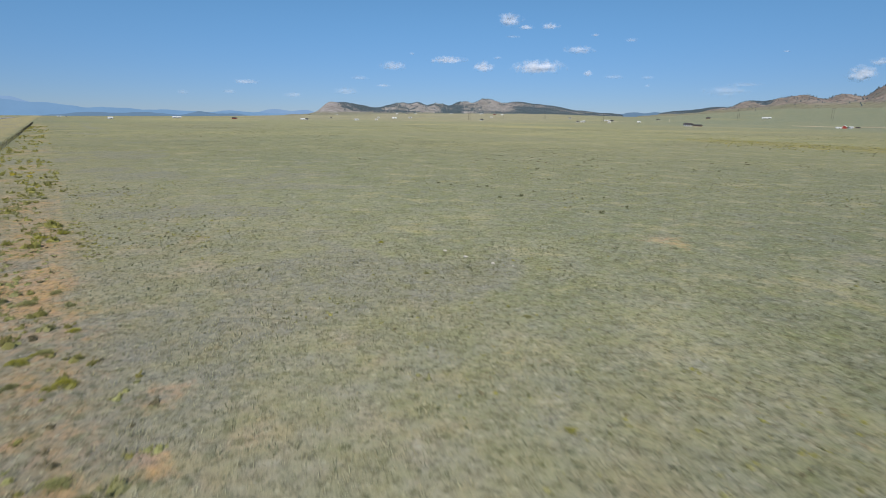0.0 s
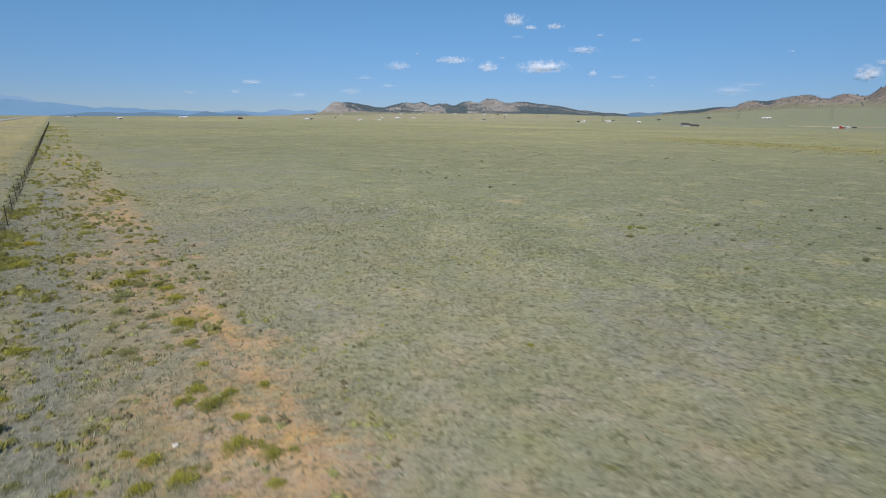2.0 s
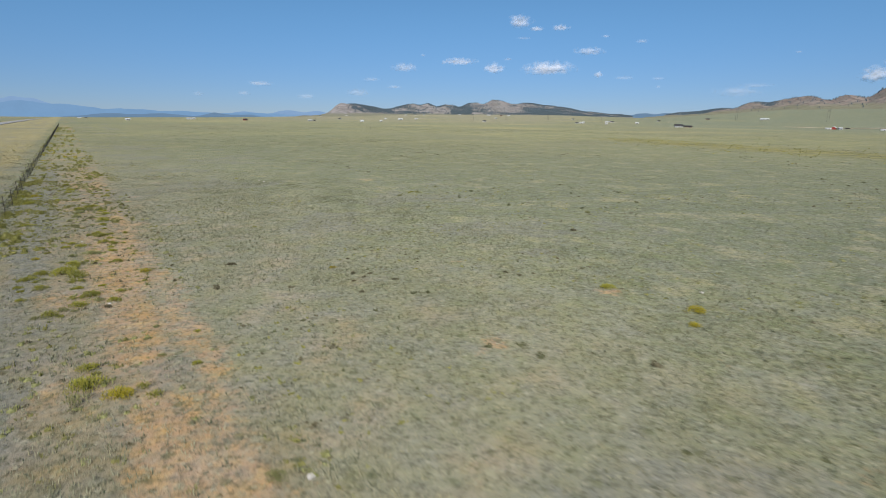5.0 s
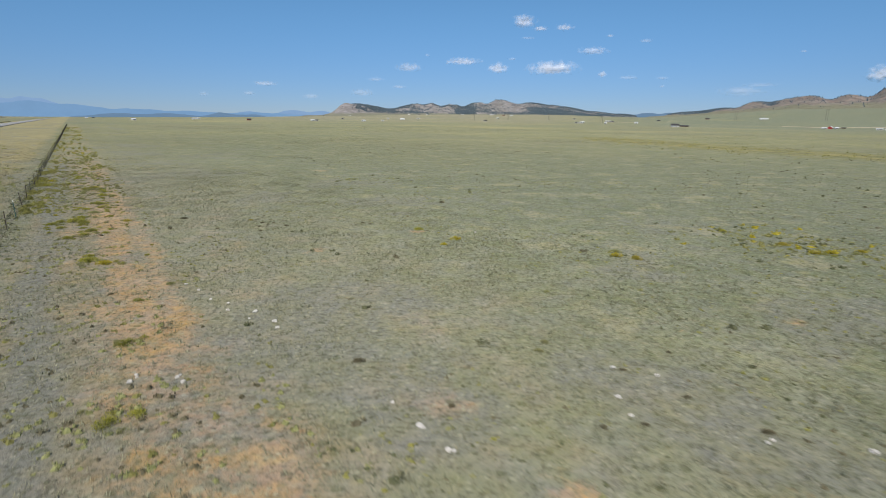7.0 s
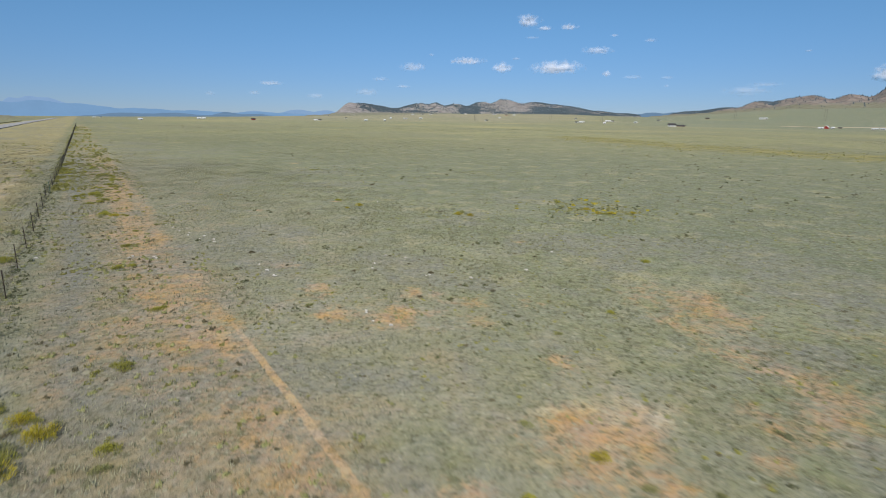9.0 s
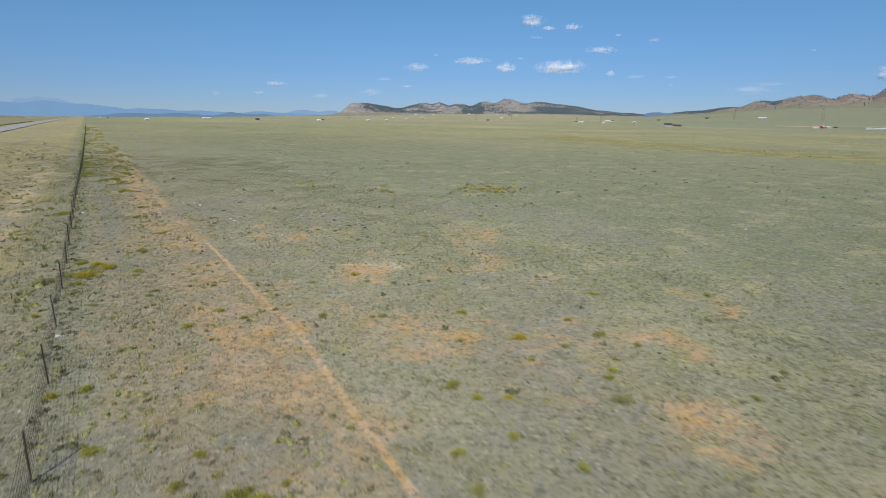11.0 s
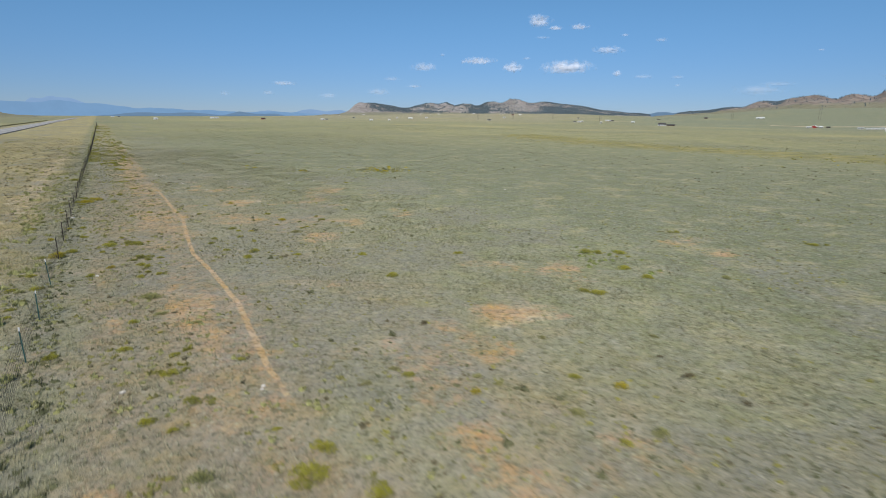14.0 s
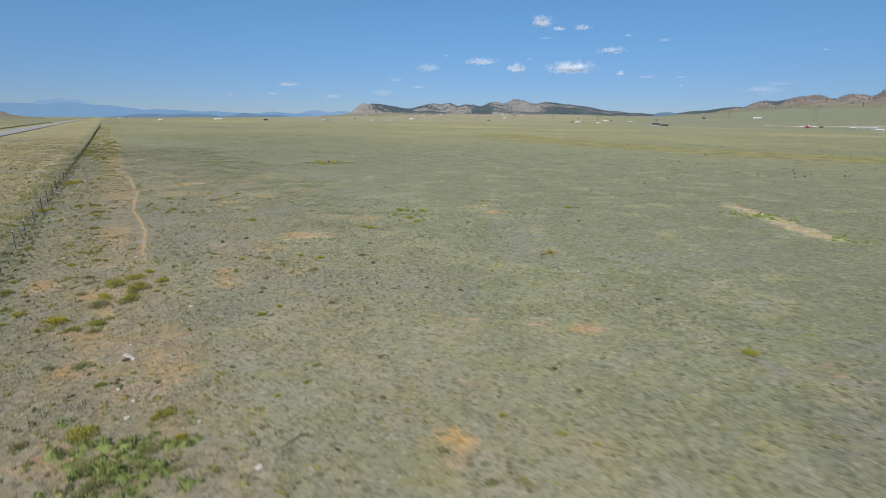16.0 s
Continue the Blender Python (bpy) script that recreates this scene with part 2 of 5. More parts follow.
def leaf_material(name, a, b, dead, gloss=0.7):
    """Leaves, stems and blades: each plant and each blade a little different."""
    m = material(name, gloss)
    n = Nodes(m)
    island = n.add("ShaderNodeNewGeometry").outputs["Random Per Island"]
    c = n.mix(island, a, b)
    c = n.mix(n.ramp(n.each(), 0.45, 1.0), c, dead)
    n.colour(n.mix(n.ramp(n.noise(0.25, 2), 0.4, 0.8), c, tuple(0.8 * v for v in a)))
    return m


MAT_GROUND = ground_material()
MAT_TUFT = material("bunch_grass", 0.85)
tn = Nodes(MAT_TUFT)
tuft_tone = tn.mix(tn.attribute("tone"), (0.135, 0.148, 0.085), (0.46, 0.44, 0.29))
tn.colour(tn.mix(tn.attribute("straw"), tuft_tone, (0.50, 0.42, 0.235)))
MAT_GREEN = leaf_material("rabbitbrush_green", (0.30, 0.295, 0.045), (0.50, 0.465, 0.078), (0.28, 0.275, 0.07))
MAT_GREY = leaf_material("sagebrush_grey_green", (0.27, 0.275, 0.105), (0.43, 0.42, 0.175), (0.30, 0.285, 0.13))
MAT_GOLD = leaf_material("rabbitbrush_golden_bloom", (0.40, 0.335, 0.03), (0.56, 0.46, 0.045), (0.37, 0.305, 0.05))
MAT_OLIVE = leaf_material("olive_rabbitbrush", (0.25, 0.245, 0.065), (0.40, 0.365, 0.105), (0.25, 0.23, 0.08))
MAT_FRESH = leaf_material("fresh_green_weeds", (0.20, 0.275, 0.075), (0.36, 0.43, 0.14), (0.27, 0.29, 0.10))
MAT_BROWN = leaf_material("dry_brown_brush", (0.135, 0.12, 0.068), (0.22, 0.185, 0.105), (0.17, 0.15, 0.09))
MAT_DARK = leaf_material("dark_sagebrush", (0.10, 0.11, 0.055), (0.19, 0.19, 0.09), (0.15, 0.13, 0.07))
MAT_STEM = plain("woody_stem", (0.13, 0.095, 0.06), 0.9, 0.05)
MAT_STONE = plain("white_quartz", (0.62, 0.58, 0.52), 0.8, 0.08, 0.2)
MAT_POST = plain("rusty_steel_post", (0.07, 0.055, 0.045), 0.7, 0.1, 0.35)
MAT_POST_GREEN = plain("green_painted_steel_post", (0.05, 0.12, 0.11), 0.55, 0.1, 0.25)
MAT_TIP = plain("white_painted_post_tip", (0.75, 0.75, 0.72), 0.6, 0.05, 0.1)
MAT_WIRE = plain("weathered_galvanised_wire", (0.07, 0.065, 0.06), 0.6, 0.05, 0.3, 0.2)
MAT_ASPHALT = plain("pale_weathered_asphalt", (0.32, 0.305, 0.285), 0.85, 0.6, 0.15)
MAT_LINE = plain("worn_white_road_paint", (0.62, 0.61, 0.57), 0.7, 0.4, 0.15)
MAT_WHITE = plain("white_siding", (0.78, 0.77, 0.74), 0.6, 1.5, 0.06)
MAT_RED = plain("red_barn_boards", (0.42, 0.07, 0.055), 0.75, 1.5, 0.2)
MAT_TAN = plain("tan_siding", (0.42, 0.33, 0.24), 0.75, 1.5, 0.12)
MAT_ROOF = plain("dark_shingle_roof", (0.07, 0.065, 0.065), 0.8, 1.0, 0.3)
MAT_METAL_ROOF = plain("pale_metal_roof", (0.72, 0.72, 0.71), 0.5, 1.5, 0.08, 0.0)
MAT_PANE = plain("dark_window_glass", (0.03, 0.035, 0.045), 0.1, 1.0, 0.2)
MAT_POLE = plain("weathered_timber_pole", (0.19, 0.17, 0.145), 0.9, 1.0, 0.25)
MAT_DIRT = plain("pale_dirt_road", (0.50, 0.42, 0.30), 0.95, 3.0, 0.15)


def hill_material(name, low, high, rock):
    m = material(name, 0.95)
    n = Nodes(m)
    c = n.mix(n.ramp(n.noise(160, 5), 0.35, 0.65), low, high)
    c = n.mix(n.ramp(n.noise(38, 6, rough=0.65), 0.46, 0.6), c, rock)
    c = n.mix(n.ramp(n.noise(14, 4, rough=0.7), 0.5, 0.68), c, tuple(0.5 * v for v in low))
    creep = n.math("ADD", n.attribute("foot"), n.math("MULTIPLY", n.math("SUBTRACT", n.noise(60, 5, rough=0.65), 0.5), 1.3))
    c = n.mix(n.math("MULTIPLY", n.ramp(creep, 0.3, 0.75), 0.85), c, n.mix(n.noise(25, 4), (0.185, 0.19, 0.12), (0.26, 0.24, 0.155)))
    # forest tone with the blue of air haze mixed into the colour
    hazed_canopy = n.mix(n.noise(18, 4), (0.095, 0.13, 0.155), (0.145, 0.185, 0.205))
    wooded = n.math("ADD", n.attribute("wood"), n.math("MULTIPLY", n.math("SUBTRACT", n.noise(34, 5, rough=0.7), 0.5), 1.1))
    c = n.mix(n.math("MULTIPLY", n.ramp(wooded, 0.3, 0.7), 0.9), c, hazed_canopy)
    n.colour(c)
    n.bump(n.noise(30, 5), 0.8, 12.0)
    return m


# left and right range: rock and grass colours paled, less red, for painted haze
MAT_HILL = hill_material("hazed_grassy_rocky_hillside", (0.265, 0.235, 0.215), (0.245, 0.235, 0.205), (0.365, 0.335, 0.315))
MAT_RUST = hill_material("hazed_reddish_dry_hillside", (0.22, 0.175, 0.148), (0.205, 0.19, 0.155), (0.31, 0.25, 0.21))
MAT_SIDE_HILL = hill_material("grey_green_grassy_hill", (0.25, 0.24, 0.16), (0.29, 0.27, 0.18), (0.30, 0.26, 0.19))
# needle colours shifted to blue to stand for haze over the distance
MAT_PINE = leaf_material("hazed_pine_needles", (0.10, 0.14, 0.165), (0.16, 0.20, 0.22), (0.115, 0.155, 0.175))


def haze_glow_material(name, c):
    """The blue of far country through many miles of air, painted as glow."""
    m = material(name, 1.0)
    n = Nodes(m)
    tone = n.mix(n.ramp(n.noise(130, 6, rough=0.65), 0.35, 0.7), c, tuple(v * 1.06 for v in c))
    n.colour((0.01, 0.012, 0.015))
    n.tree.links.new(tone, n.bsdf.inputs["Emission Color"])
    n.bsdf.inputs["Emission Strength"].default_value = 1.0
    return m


# emitted blues carry the air haze of the three farthest ranges
MAT_FAR_BLUE = haze_glow_material("far_mountain_haze_glow", (0.17, 0.31, 0.51))
MAT_FAR_PEAK = haze_glow_material("farthest_peak_haze_glow", (0.215, 0.345, 0.55))
MAT_FAR_WOOD = haze_glow_material("far_woods_haze_glow", (0.125, 0.215, 0.33))

# ---- mesh helpers ----
def mesh_object(name, verts, faces, mat, smooth_faces=False):
    me = bpy.data.meshes.new(name)
    me.from_pydata(verts, [], faces)
    me.materials.append(mat)
    if smooth_faces:
        me.shade_smooth()
    return new(name, me)


def triangles(name, verts, mat, layers=()):
    """One object from an (n, 3, 3) array of loose triangles, with values per triangle."""
    count = len(verts)
    me = bpy.data.meshes.new(name)
    me.vertices.add(3 * count), me.loops.add(3 * count), me.polygons.add(count)
    me.vertices.foreach_set("co", verts.astype(np.float32).ravel())
    me.loops.foreach_set("vertex_index", np.arange(3 * count, dtype=np.int32))
    me.polygons.foreach_set("loop_start", np.arange(0, 3 * count, 3, dtype=np.int32))
    for key, values in layers:
        me.attributes.new(key, "FLOAT", "POINT").data.foreach_set("value", np.repeat(values, 3).astype(np.float32))
    me.materials.append(mat)
    me.update(calc_edges=True)
    return new(name, me)


def part(name, bm, mat, parent=None, label=""):
    """Links a bmesh as one mesh object under a thing or a part."""
    me = bpy.data.meshes.new(name)
    bm.to_mesh(me)
    bm.free()
    me.materials.append(mat)
    ob = new(name, me)
    ob.parent = parent
    return tagged(ob, label)


def box(bm, x, y, z, w, d, h):
    """A box centred at x, y that stands on z."""
    made = bmesh.ops.create_cube(bm, size=1.0)
    bmesh.ops.scale(bm, vec=(w, d, h), verts=made["verts"])
    bmesh.ops.translate(bm, vec=(x, y, z + h / 2), verts=made["verts"])
    return made["verts"]


def rod(bm, a, b, r, sides=5, r2=None):
    """A round bar from a to b."""
    a, b = Vector(a), Vector(b)
    made = bmesh.ops.create_cone(bm, cap_ends=True, segments=sides, radius1=r, radius2=r if r2 is None else r2, depth=(b - a).length)
    turn = (b - a).to_track_quat("Z", "Y").to_matrix().to_4x4()
    bmesh.ops.transform(bm, matrix=Matrix.Translation((a + b) / 2) @ turn, verts=made["verts"])


def thing(name, label, category, group="", kind=""):
    return tagged(new(name), label, category, group, kind)


# ---- the ground, one sheet to the horizon ----
BARE = [(-59.1, 14.1, 2.0, 1.3), (-57.2, 16.2, 0.9, 0.9), (-54.2, 12.2, 1.1, 0.8), (-57.5, 11.6, 1.2, 0.9), (-59.5, 17.4, 0.7, 0.7), (-117.2, 5.0, 1.5, 1.3), (15.5, 34.1, 1.5, 1.1), (13.0, 9.0, 0.6, 0.9), (-66.1, 16.2, 0.7, 0.6), (-30.8, 15.8, 0.7, 0.5), (-29.1, 23.5, 0.6, 0.6), (-137.1, 13.2, 0.8, 0.8), (-61.3, 19.5, 0.8, 0.6), (-83.7, 14.1, 1.2, 0.8), (-49.2, 12.1, 0.8, 0.7)]
BARE_B = [(-72.6, 16.6, 0.5, 0.6), (-75.5, 18.6, 0.4, 0.6), (-75.8, 21.4, 0.8, 1.1), (-77.8, 24.0, 0.3, 0.4), (-80.9, 25.3, 0.5, 0.8), (-82.3, 25.8, 0.5, 1.0), (-83.8, 25.7, 0.3, 0.4), (-80.4, 13.4, 0.9, 1.1), (-80.9, 11.2, 0.7, 0.8), (-81.0, 18.1, 0.6, 0.8), (-84.0, 19.7, 0.6, 1.1), (-86.0, 19.8, 0.6, 1.1), (-84.7, 15.6, 0.4, 0.7), (-86.1, 14.1, 0.4, 0.6), (-86.8, 15.6, 0.3, 0.4), (-65.7, 1.9, 1.0, 0.5), (-69.0, 14.1, 1.3, 1.3), (-69.7, 15.3, 1.0, 0.9), (-69.8, 9.7, 0.7, 0.6), (-74.7, 5.7, 1.1, 0.8), (-77.2, 5.0, 0.5, 0.4), (-75.6, 7.9, 1.1, 0.9), (-79.0, 5.3, 0.7, 0.4), (-80.4, 5.8, 0.7, 0.5)]
BARE_C = [(-72.1, 0.9, 0.5, 0.3), (-71.2, 13.1, 1.5, 1.5), (-75.3, 6.8, 1.1, 1.0), (-92.6, 6.1, 1.1, 0.8), (-79.3, 3.8, 1.7, 0.8), (-107.3, 16.9, 0.4, 0.6), (-108.5, 16.4, 0.4, 0.5), (-108.7, 18.1, 0.4, 0.5), (-110.0, 19.3, 0.4, 0.6), (-110.5, 12.2, 0.6, 0.7), (-108.7, 14.3, 0.4, 0.4), (-100.9, 2.6, 0.3, 0.3), (-102.0, 2.5, 0.3, 0.3), (-103.0, 0.2, 0.5, 0.3), (-95.0, 5.5, 1.4, 0.9), (-100.5, 12.5, 0.4, 0.4), (-104.0, 10.4, 0.4, 0.3), (-108.7, 9.8, 0.5, 0.5), (-89.0, 15.5, 1.7, 1.5), (-104.3, 25.2, 1.1, 1.7), (-107.0, 37.1, 0.7, 1.3), (-103.7, 37.9, 1.1, 2.0), (-126.5, 6.4, 1.0, 0.5), (-119.5, 4.9, 1.2, 0.7)]
BARE_D = [(-114.2, 1.9, 1.7, 0.7), (-108.4, 17.4, 1.3, 1.4), (-111.0, 11.9, 0.7, 0.5), (-115.3, 10.9, 0.7, 0.4), (-121.7, 14.0, 0.4, 0.3), (-128.9, 6.6, 0.8, 0.4), (-134.1, 15.3, 0.3, 0.3), (-129.5, 19.0, 0.3, 0.4), (-131.3, 21.3, 0.4, 0.6), (-132.8, 22.6, 0.6, 1.0), (-52.8, 6.3, 0.7, 0.4), (-52.0, 5.1, 0.3, 0.3), (-51.2, 2.6, 0.3, 0.3), (-51.5, 27.2, 0.3, 0.5), (-58.6, 16.1, 0.3, 0.5), (-47.5, 14.1, 0.4, 0.3), (5.6, 5.3, 0.9, 0.7), (10.2, 8.5, 0.7, 0.4), (-1.6, 8.2, 0.7, 0.7), (-3.6, 7.1, 0.7, 0.4)]


def trail_u(s):
    return np.interp(s, [-150, -108, -101, -95, -90, -83, -76, -71, -64, -57, -48, -20, 20, 57, 70, 105], [6.9, 7.0, 7.5, 7.4, 7.05, 7.5, 8.1, 7.9, 7.9, 7.85, 7.3, 7.6, 7.7, 7.8, 9.2, 9.6])


def fence_bend(s):
    """The fence line wanders a little off the straight."""
    return np.interp(s, [-150, -103, -80, -31, 20, 150, 400], [-0.35, -0.2, 0.0, 0.2, 0.62, 0.9, 1.2])


def draw_u(s):
    """The line of a shallow draw across the pasture."""
    return 156 + 0.0016 * (s + 40) ** 2 + 0.10 * np.clip(s, 0, 200)


def cover(s, u):
    """How much bare soil, trail, grit and dry grass lies at a place, and how far it is open meadow."""
    x, y = spot(s, u)
    rag = fbm(x, y, 5.0, 3) - 0.5
    edge = trail_u(s)
    soil = (0.62 + 0.22 * smooth((s + 30) / 20) * smooth((5 - s) / 15)) * smooth((edge + 0.9 + 2.2 * rag - u) / 1.6) * smooth((u - 3.8 + 2.5 * rag) / 1.6) * smooth((s + 150) / 10) * (0.55 + 0.9 * fbm(x, y, 9, 8))
    soil = soil * (1 - 0.12 * smooth((-62 - s) / 8)) * (1 - 0.5 * smooth((-104 - s) / 12)) * (1 - 0.8 * smooth((s - 22) / 25))
    soil = np.maximum(soil, 0.5 * smooth((u - 0.8) / 1.5) * smooth((10 - u) / 3) * smooth((fbm(x, y, 5, 21, 4) - 0.36) / 0.3))
    band_soil = np.exp(-((u - edge + 0.3 + 1.2 * rag) / 0.95) ** 2) * smooth((s + 66) / 14) * smooth((16 - s) / 12)
    soil = np.maximum(soil, 0.68 * band_soil)
    blotch = 0.12 + 1.5 * fbm(x, y, 0.95, 91, 4)
    for ps, pu, rs, ru in BARE + BARE_B + BARE_C + BARE_D:
        d = ((s - ps) / rs) ** 2 + ((u - pu) / ru) ** 2
        soil = np.maximum(soil, 0.88 * np.exp(-0.6 * d) * blotch)
    patchy = smooth((fbm(x, y, 6, 31, 5) - 0.57) / 0.14) * smooth((u - 8) / 3) * smooth((34 - u) / 8)
    soil = np.maximum(soil, 0.5 * patchy * (0.3 + 0.75 * smooth((-50 - s) / 15)))
    trail = np.exp(-((u - edge) / 0.165) ** 2) * (0.25 + 0.75 * smooth((-48 - s) / 14)) * smooth((s + 118) / 12) * np.where(s < 40, 1, 2.2) * smooth((115 - s) / 10)
    grit = 0.75 * np.exp(-((u - 2.7 - 1.6 * rag) / 1.25) ** 2) * (0.6 + 0.9 * fbm(x, y, 9, 5)) * smooth((60 - s) / 20) * (1 - 0.55 * smooth((-55 - s) / 12))
    grit = np.maximum(grit, 0.62 * smooth((fbm(x, y, 7, 41, 5) - 0.54) / 0.1) * smooth((70 - u) / 40))
    dry = smooth((-0.9 + 3 * rag - u) / 2.5) * smooth((u + 52) / 6)
    sand = 0.95 * np.exp(-((u + 4.4 + 2 * rag) / 1.3) ** 2) * smooth((30 - s) / 25) * (0.55 + 0.45 * smooth((s + 75) / 20)) + 0.42 * smooth((-6 - u) / 3) * smooth((u + 26) / 12) * smooth((60 - s) / 90)
    bank = np.clip((s + 117) / -12.5, 0, 1)
    sand = np.maximum(sand, 0.95 * np.exp(-((u - 61.0 + 8.6 * bank) / 1.7) ** 2 - ((s + 123) / 8.5) ** 4) * (0.55 + fbm(x, y, 2.0, 17)))
    for ps, pu, rs, ru in ((-69.2, 14.6, 2.0, 2.1), (-75.8, 21.4, 0.9, 1.3), (-109.0, 17.8, 1.3, 1.9), (-114.2, 2.2, 1.2, 0.7)):
        sand = np.maximum(sand, 0.95 * np.exp(-0.7 * (((s - ps) / rs) ** 2 + ((u - pu) / ru) ** 2)) * (0.25 + 1.25 * fbm(x, y, 1.1, 23, 4)))
    bearing = np.degrees(np.arctan2(np.asarray(x) - CENTRE[0], np.asarray(y) - CENTRE[1]))
    away = np.hypot(np.asarray(x) - CENTRE[0], np.asarray(y) - CENTRE[1])
    band = 0.95 * np.exp(-((u - draw_u(s)) / 21.0) ** 2) * smooth((s + 190) / 40) * smooth((130 - s) / 40)
    lush = 0.95 * smooth((u - 8 + 7 * rag) / 20)
    thin = 0.58 * smooth((u - 0.3) / 1.5) * smooth((11 + 4 * rag - u) / 4) * smooth((120 - s) / 60)
    thin = np.maximum(thin, 0.5 * smooth((u - 9) / 4) * smooth((22 + 8 * rag - u) / 10) * smooth((-52 - s) / 14) * (0.4 + 0.9 * fbm(x, y, 8, 61, 4)))
    thin = np.maximum(thin, 0.4 * smooth((0.5 - u) / 1.5) * smooth((u + 7) / 4))
    # the last value marks where the pasture colour gets its painted darkening
    return np.clip(soil, 0, 1), np.clip(trail, 0, 1), np.clip(grit, 0, 1), dry, smooth((away - 55) / 165), thin, lush, band, np.clip(sand, 0, 1), smooth((bearing - 12) / 6) * smooth((away - 700) / 500), smooth((14 - bearing) / 6) * smooth((bearing + 26) / 10) * smooth((away - 900) / 700), smooth((u - 20 + 10 * rag) / 22)


def spread(first, last, step, reach):
    """Even lines from first to last, then ever wider ones out to reach."""
    lines = list(np.arange(first, last, step))
    for sign, at in ((-1, lines[0]), (1, lines[-1])):
        gap = step
        while abs(at) < reach:
            gap *= 1.1
            at += sign * gap
            lines.append(at)
    return np.array(sorted(lines))


s_lines = spread(-165, 110, 0.45, 5600)
u_lines = spread(-14, 60, 0.45, 5600)
u_lines = np.sort(np.r_[u_lines[(u_lines < 6.3) | (u_lines > 9.2)], np.arange(6.4, 9.2, 0.13)])
gs, gu = np.meshgrid(s_lines, u_lines, indexing="ij")
gx, gy = spot(gs, gu)
near = smooth((400 - np.hypot(gx - CENTRE[0], gy - CENTRE[1])) / 200)
gz = lie(gx, gy) + near * (0.05 * (fbm(gx, gy, 1.6, 51) - 0.5) + 0.1 * (fbm(gx, gy, 9, 52) - 0.5))
me = bpy.data.meshes.new("ground")
n_s, n_u = gs.shape
ids = np.arange(n_s * n_u).reshape(n_s, n_u)
quads = np.stack([ids[:-1, :-1], ids[1:, :-1], ids[1:, 1:], ids[:-1, 1:]], -1).reshape(-1, 4)
me.vertices.add(n_s * n_u), me.loops.add(quads.size), me.polygons.add(len(quads))
me.vertices.foreach_set("co", np.stack([gx, gy, gz], -1).astype(np.float32).ravel())
me.loops.foreach_set("vertex_index", quads[:, ::-1].astype(np.int32).ravel())
me.polygons.foreach_set("loop_start", np.arange(0, quads.size, 4, dtype=np.int32))
for key, values in zip(("soil", "trail", "grit", "dry", "meadow", "thin", "lush", "band", "sand", "sage", "tawny", "far_grass_shade"), cover(gs, gu)):
    me.attributes.new(key, "FLOAT", "POINT").data.foreach_set("value", values.astype(np.float32).ravel())
me.materials.append(MAT_GROUND)
me.update(calc_edges=True)
me.shade_smooth()
if me.polygons[0].normal.z < 0:
    me.flip_normals()
tagged(new("ground", me), "dry grey-green prairie with bare orange soil and a narrow trail", "ground", kind="structure")


def ground_z(s, u):
    x, y = spot(s, u)
    return lie(x, y) + 0.05 * (fbm(x, y, 1.6, 51) - 0.5) + 0.1 * (fbm(x, y, 9, 52) - 0.5)

# ---- hills ----
def profile(b, peaks):
    """Skyline height at a bearing, from peaks of bearing, height, width to the left and to the right."""
    tops = [h * np.exp(-np.abs((b - at) / np.where(b < at, wl, wr)) ** 1.8) for at, h, wl, wr in peaks]
    return np.sum(np.array(tops) ** 5, axis=0) ** 0.2


def ridge_height(b, r, peaks, where, depth, seed):
    """Height of a range of hills at bearing b and distance r."""
    x, y = r * np.sin(np.radians(b)), r * np.cos(np.radians(b))
    away = (r - where) / depth
    shape = np.exp(-np.where(away < 0, away * away, 0.4 * away * away) * 2.2)
    gully = 1 - 0.55 * np.abs(fbm(x, y, 260, seed, 4) * 2 - 1) * np.minimum(1, 2.0 * np.abs(away))
    crag = (fbm(x, y, 75, seed + 5, 4) - 0.5) * 17 * smooth(shape * 2)
    return profile(b, peaks) * shape * gully + crag


def range_object(name, b0, b1, step, peaks, where, depth, seed, mat, label, category, near_r=1.3, far_r=0.9, rows=70):
    bs = np.arange(b0, b1, step)
    qs = np.linspace(-near_r, far_r, rows)
    b, q = np.meshgrid(bs, qs, indexing="ij")
    ridge = where(b)
    r = ridge + q * depth
    x, y = CENTRE[0] + r * np.sin(np.radians(b)), CENTRE[1] + r * np.cos(np.radians(b))
    fade = smooth((q + near_r) / 0.35) * smooth((b - b0) / 1.5) * smooth((b1 - b) / 1.5)
    z = lie(x, y) - 6 + fade * (6 + ridge_height(b, r, peaks, ridge, depth, seed))
    ids = np.arange(b.size).reshape(b.shape)
    quads = np.stack([ids[:-1, :-1], ids[:-1, 1:], ids[1:, 1:], ids[1:, :-1]], -1).reshape(-1, 4)
    ob = mesh_object(name, np.stack([x, y, z], -1).reshape(-1, 3).tolist(), quads.tolist(), mat, True)
    if ob.data.polygons[len(quads) // 2].normal.z < 0:
        ob.data.flip_normals()
    foot = 1 - smooth((z - lie(x, y) - 1) / 22)
    ob.data.attributes.new("foot", "FLOAT", "POINT").data.foreach_set("value", foot.astype(np.float32).ravel())
    return tagged(ob, label, category, kind="structure"), (x, y, z, b, q)


LEFT_PEAKS = [(-13.5, 66, 1.15, 6.0), (-6.4, 78, 2.4, 2.2), (-4.6, 82, 1.3, 1.8), (-2.8, 79, 1.4, 2.6), (0.3, 103, 2.2, 1.6), (2.4, 121, 2.1, 3.2), (5.3, 103, 2.0, 4.2), (8.2, 74, 2.4, 4.5), (12.6, 36, 3.0, 5.0)]
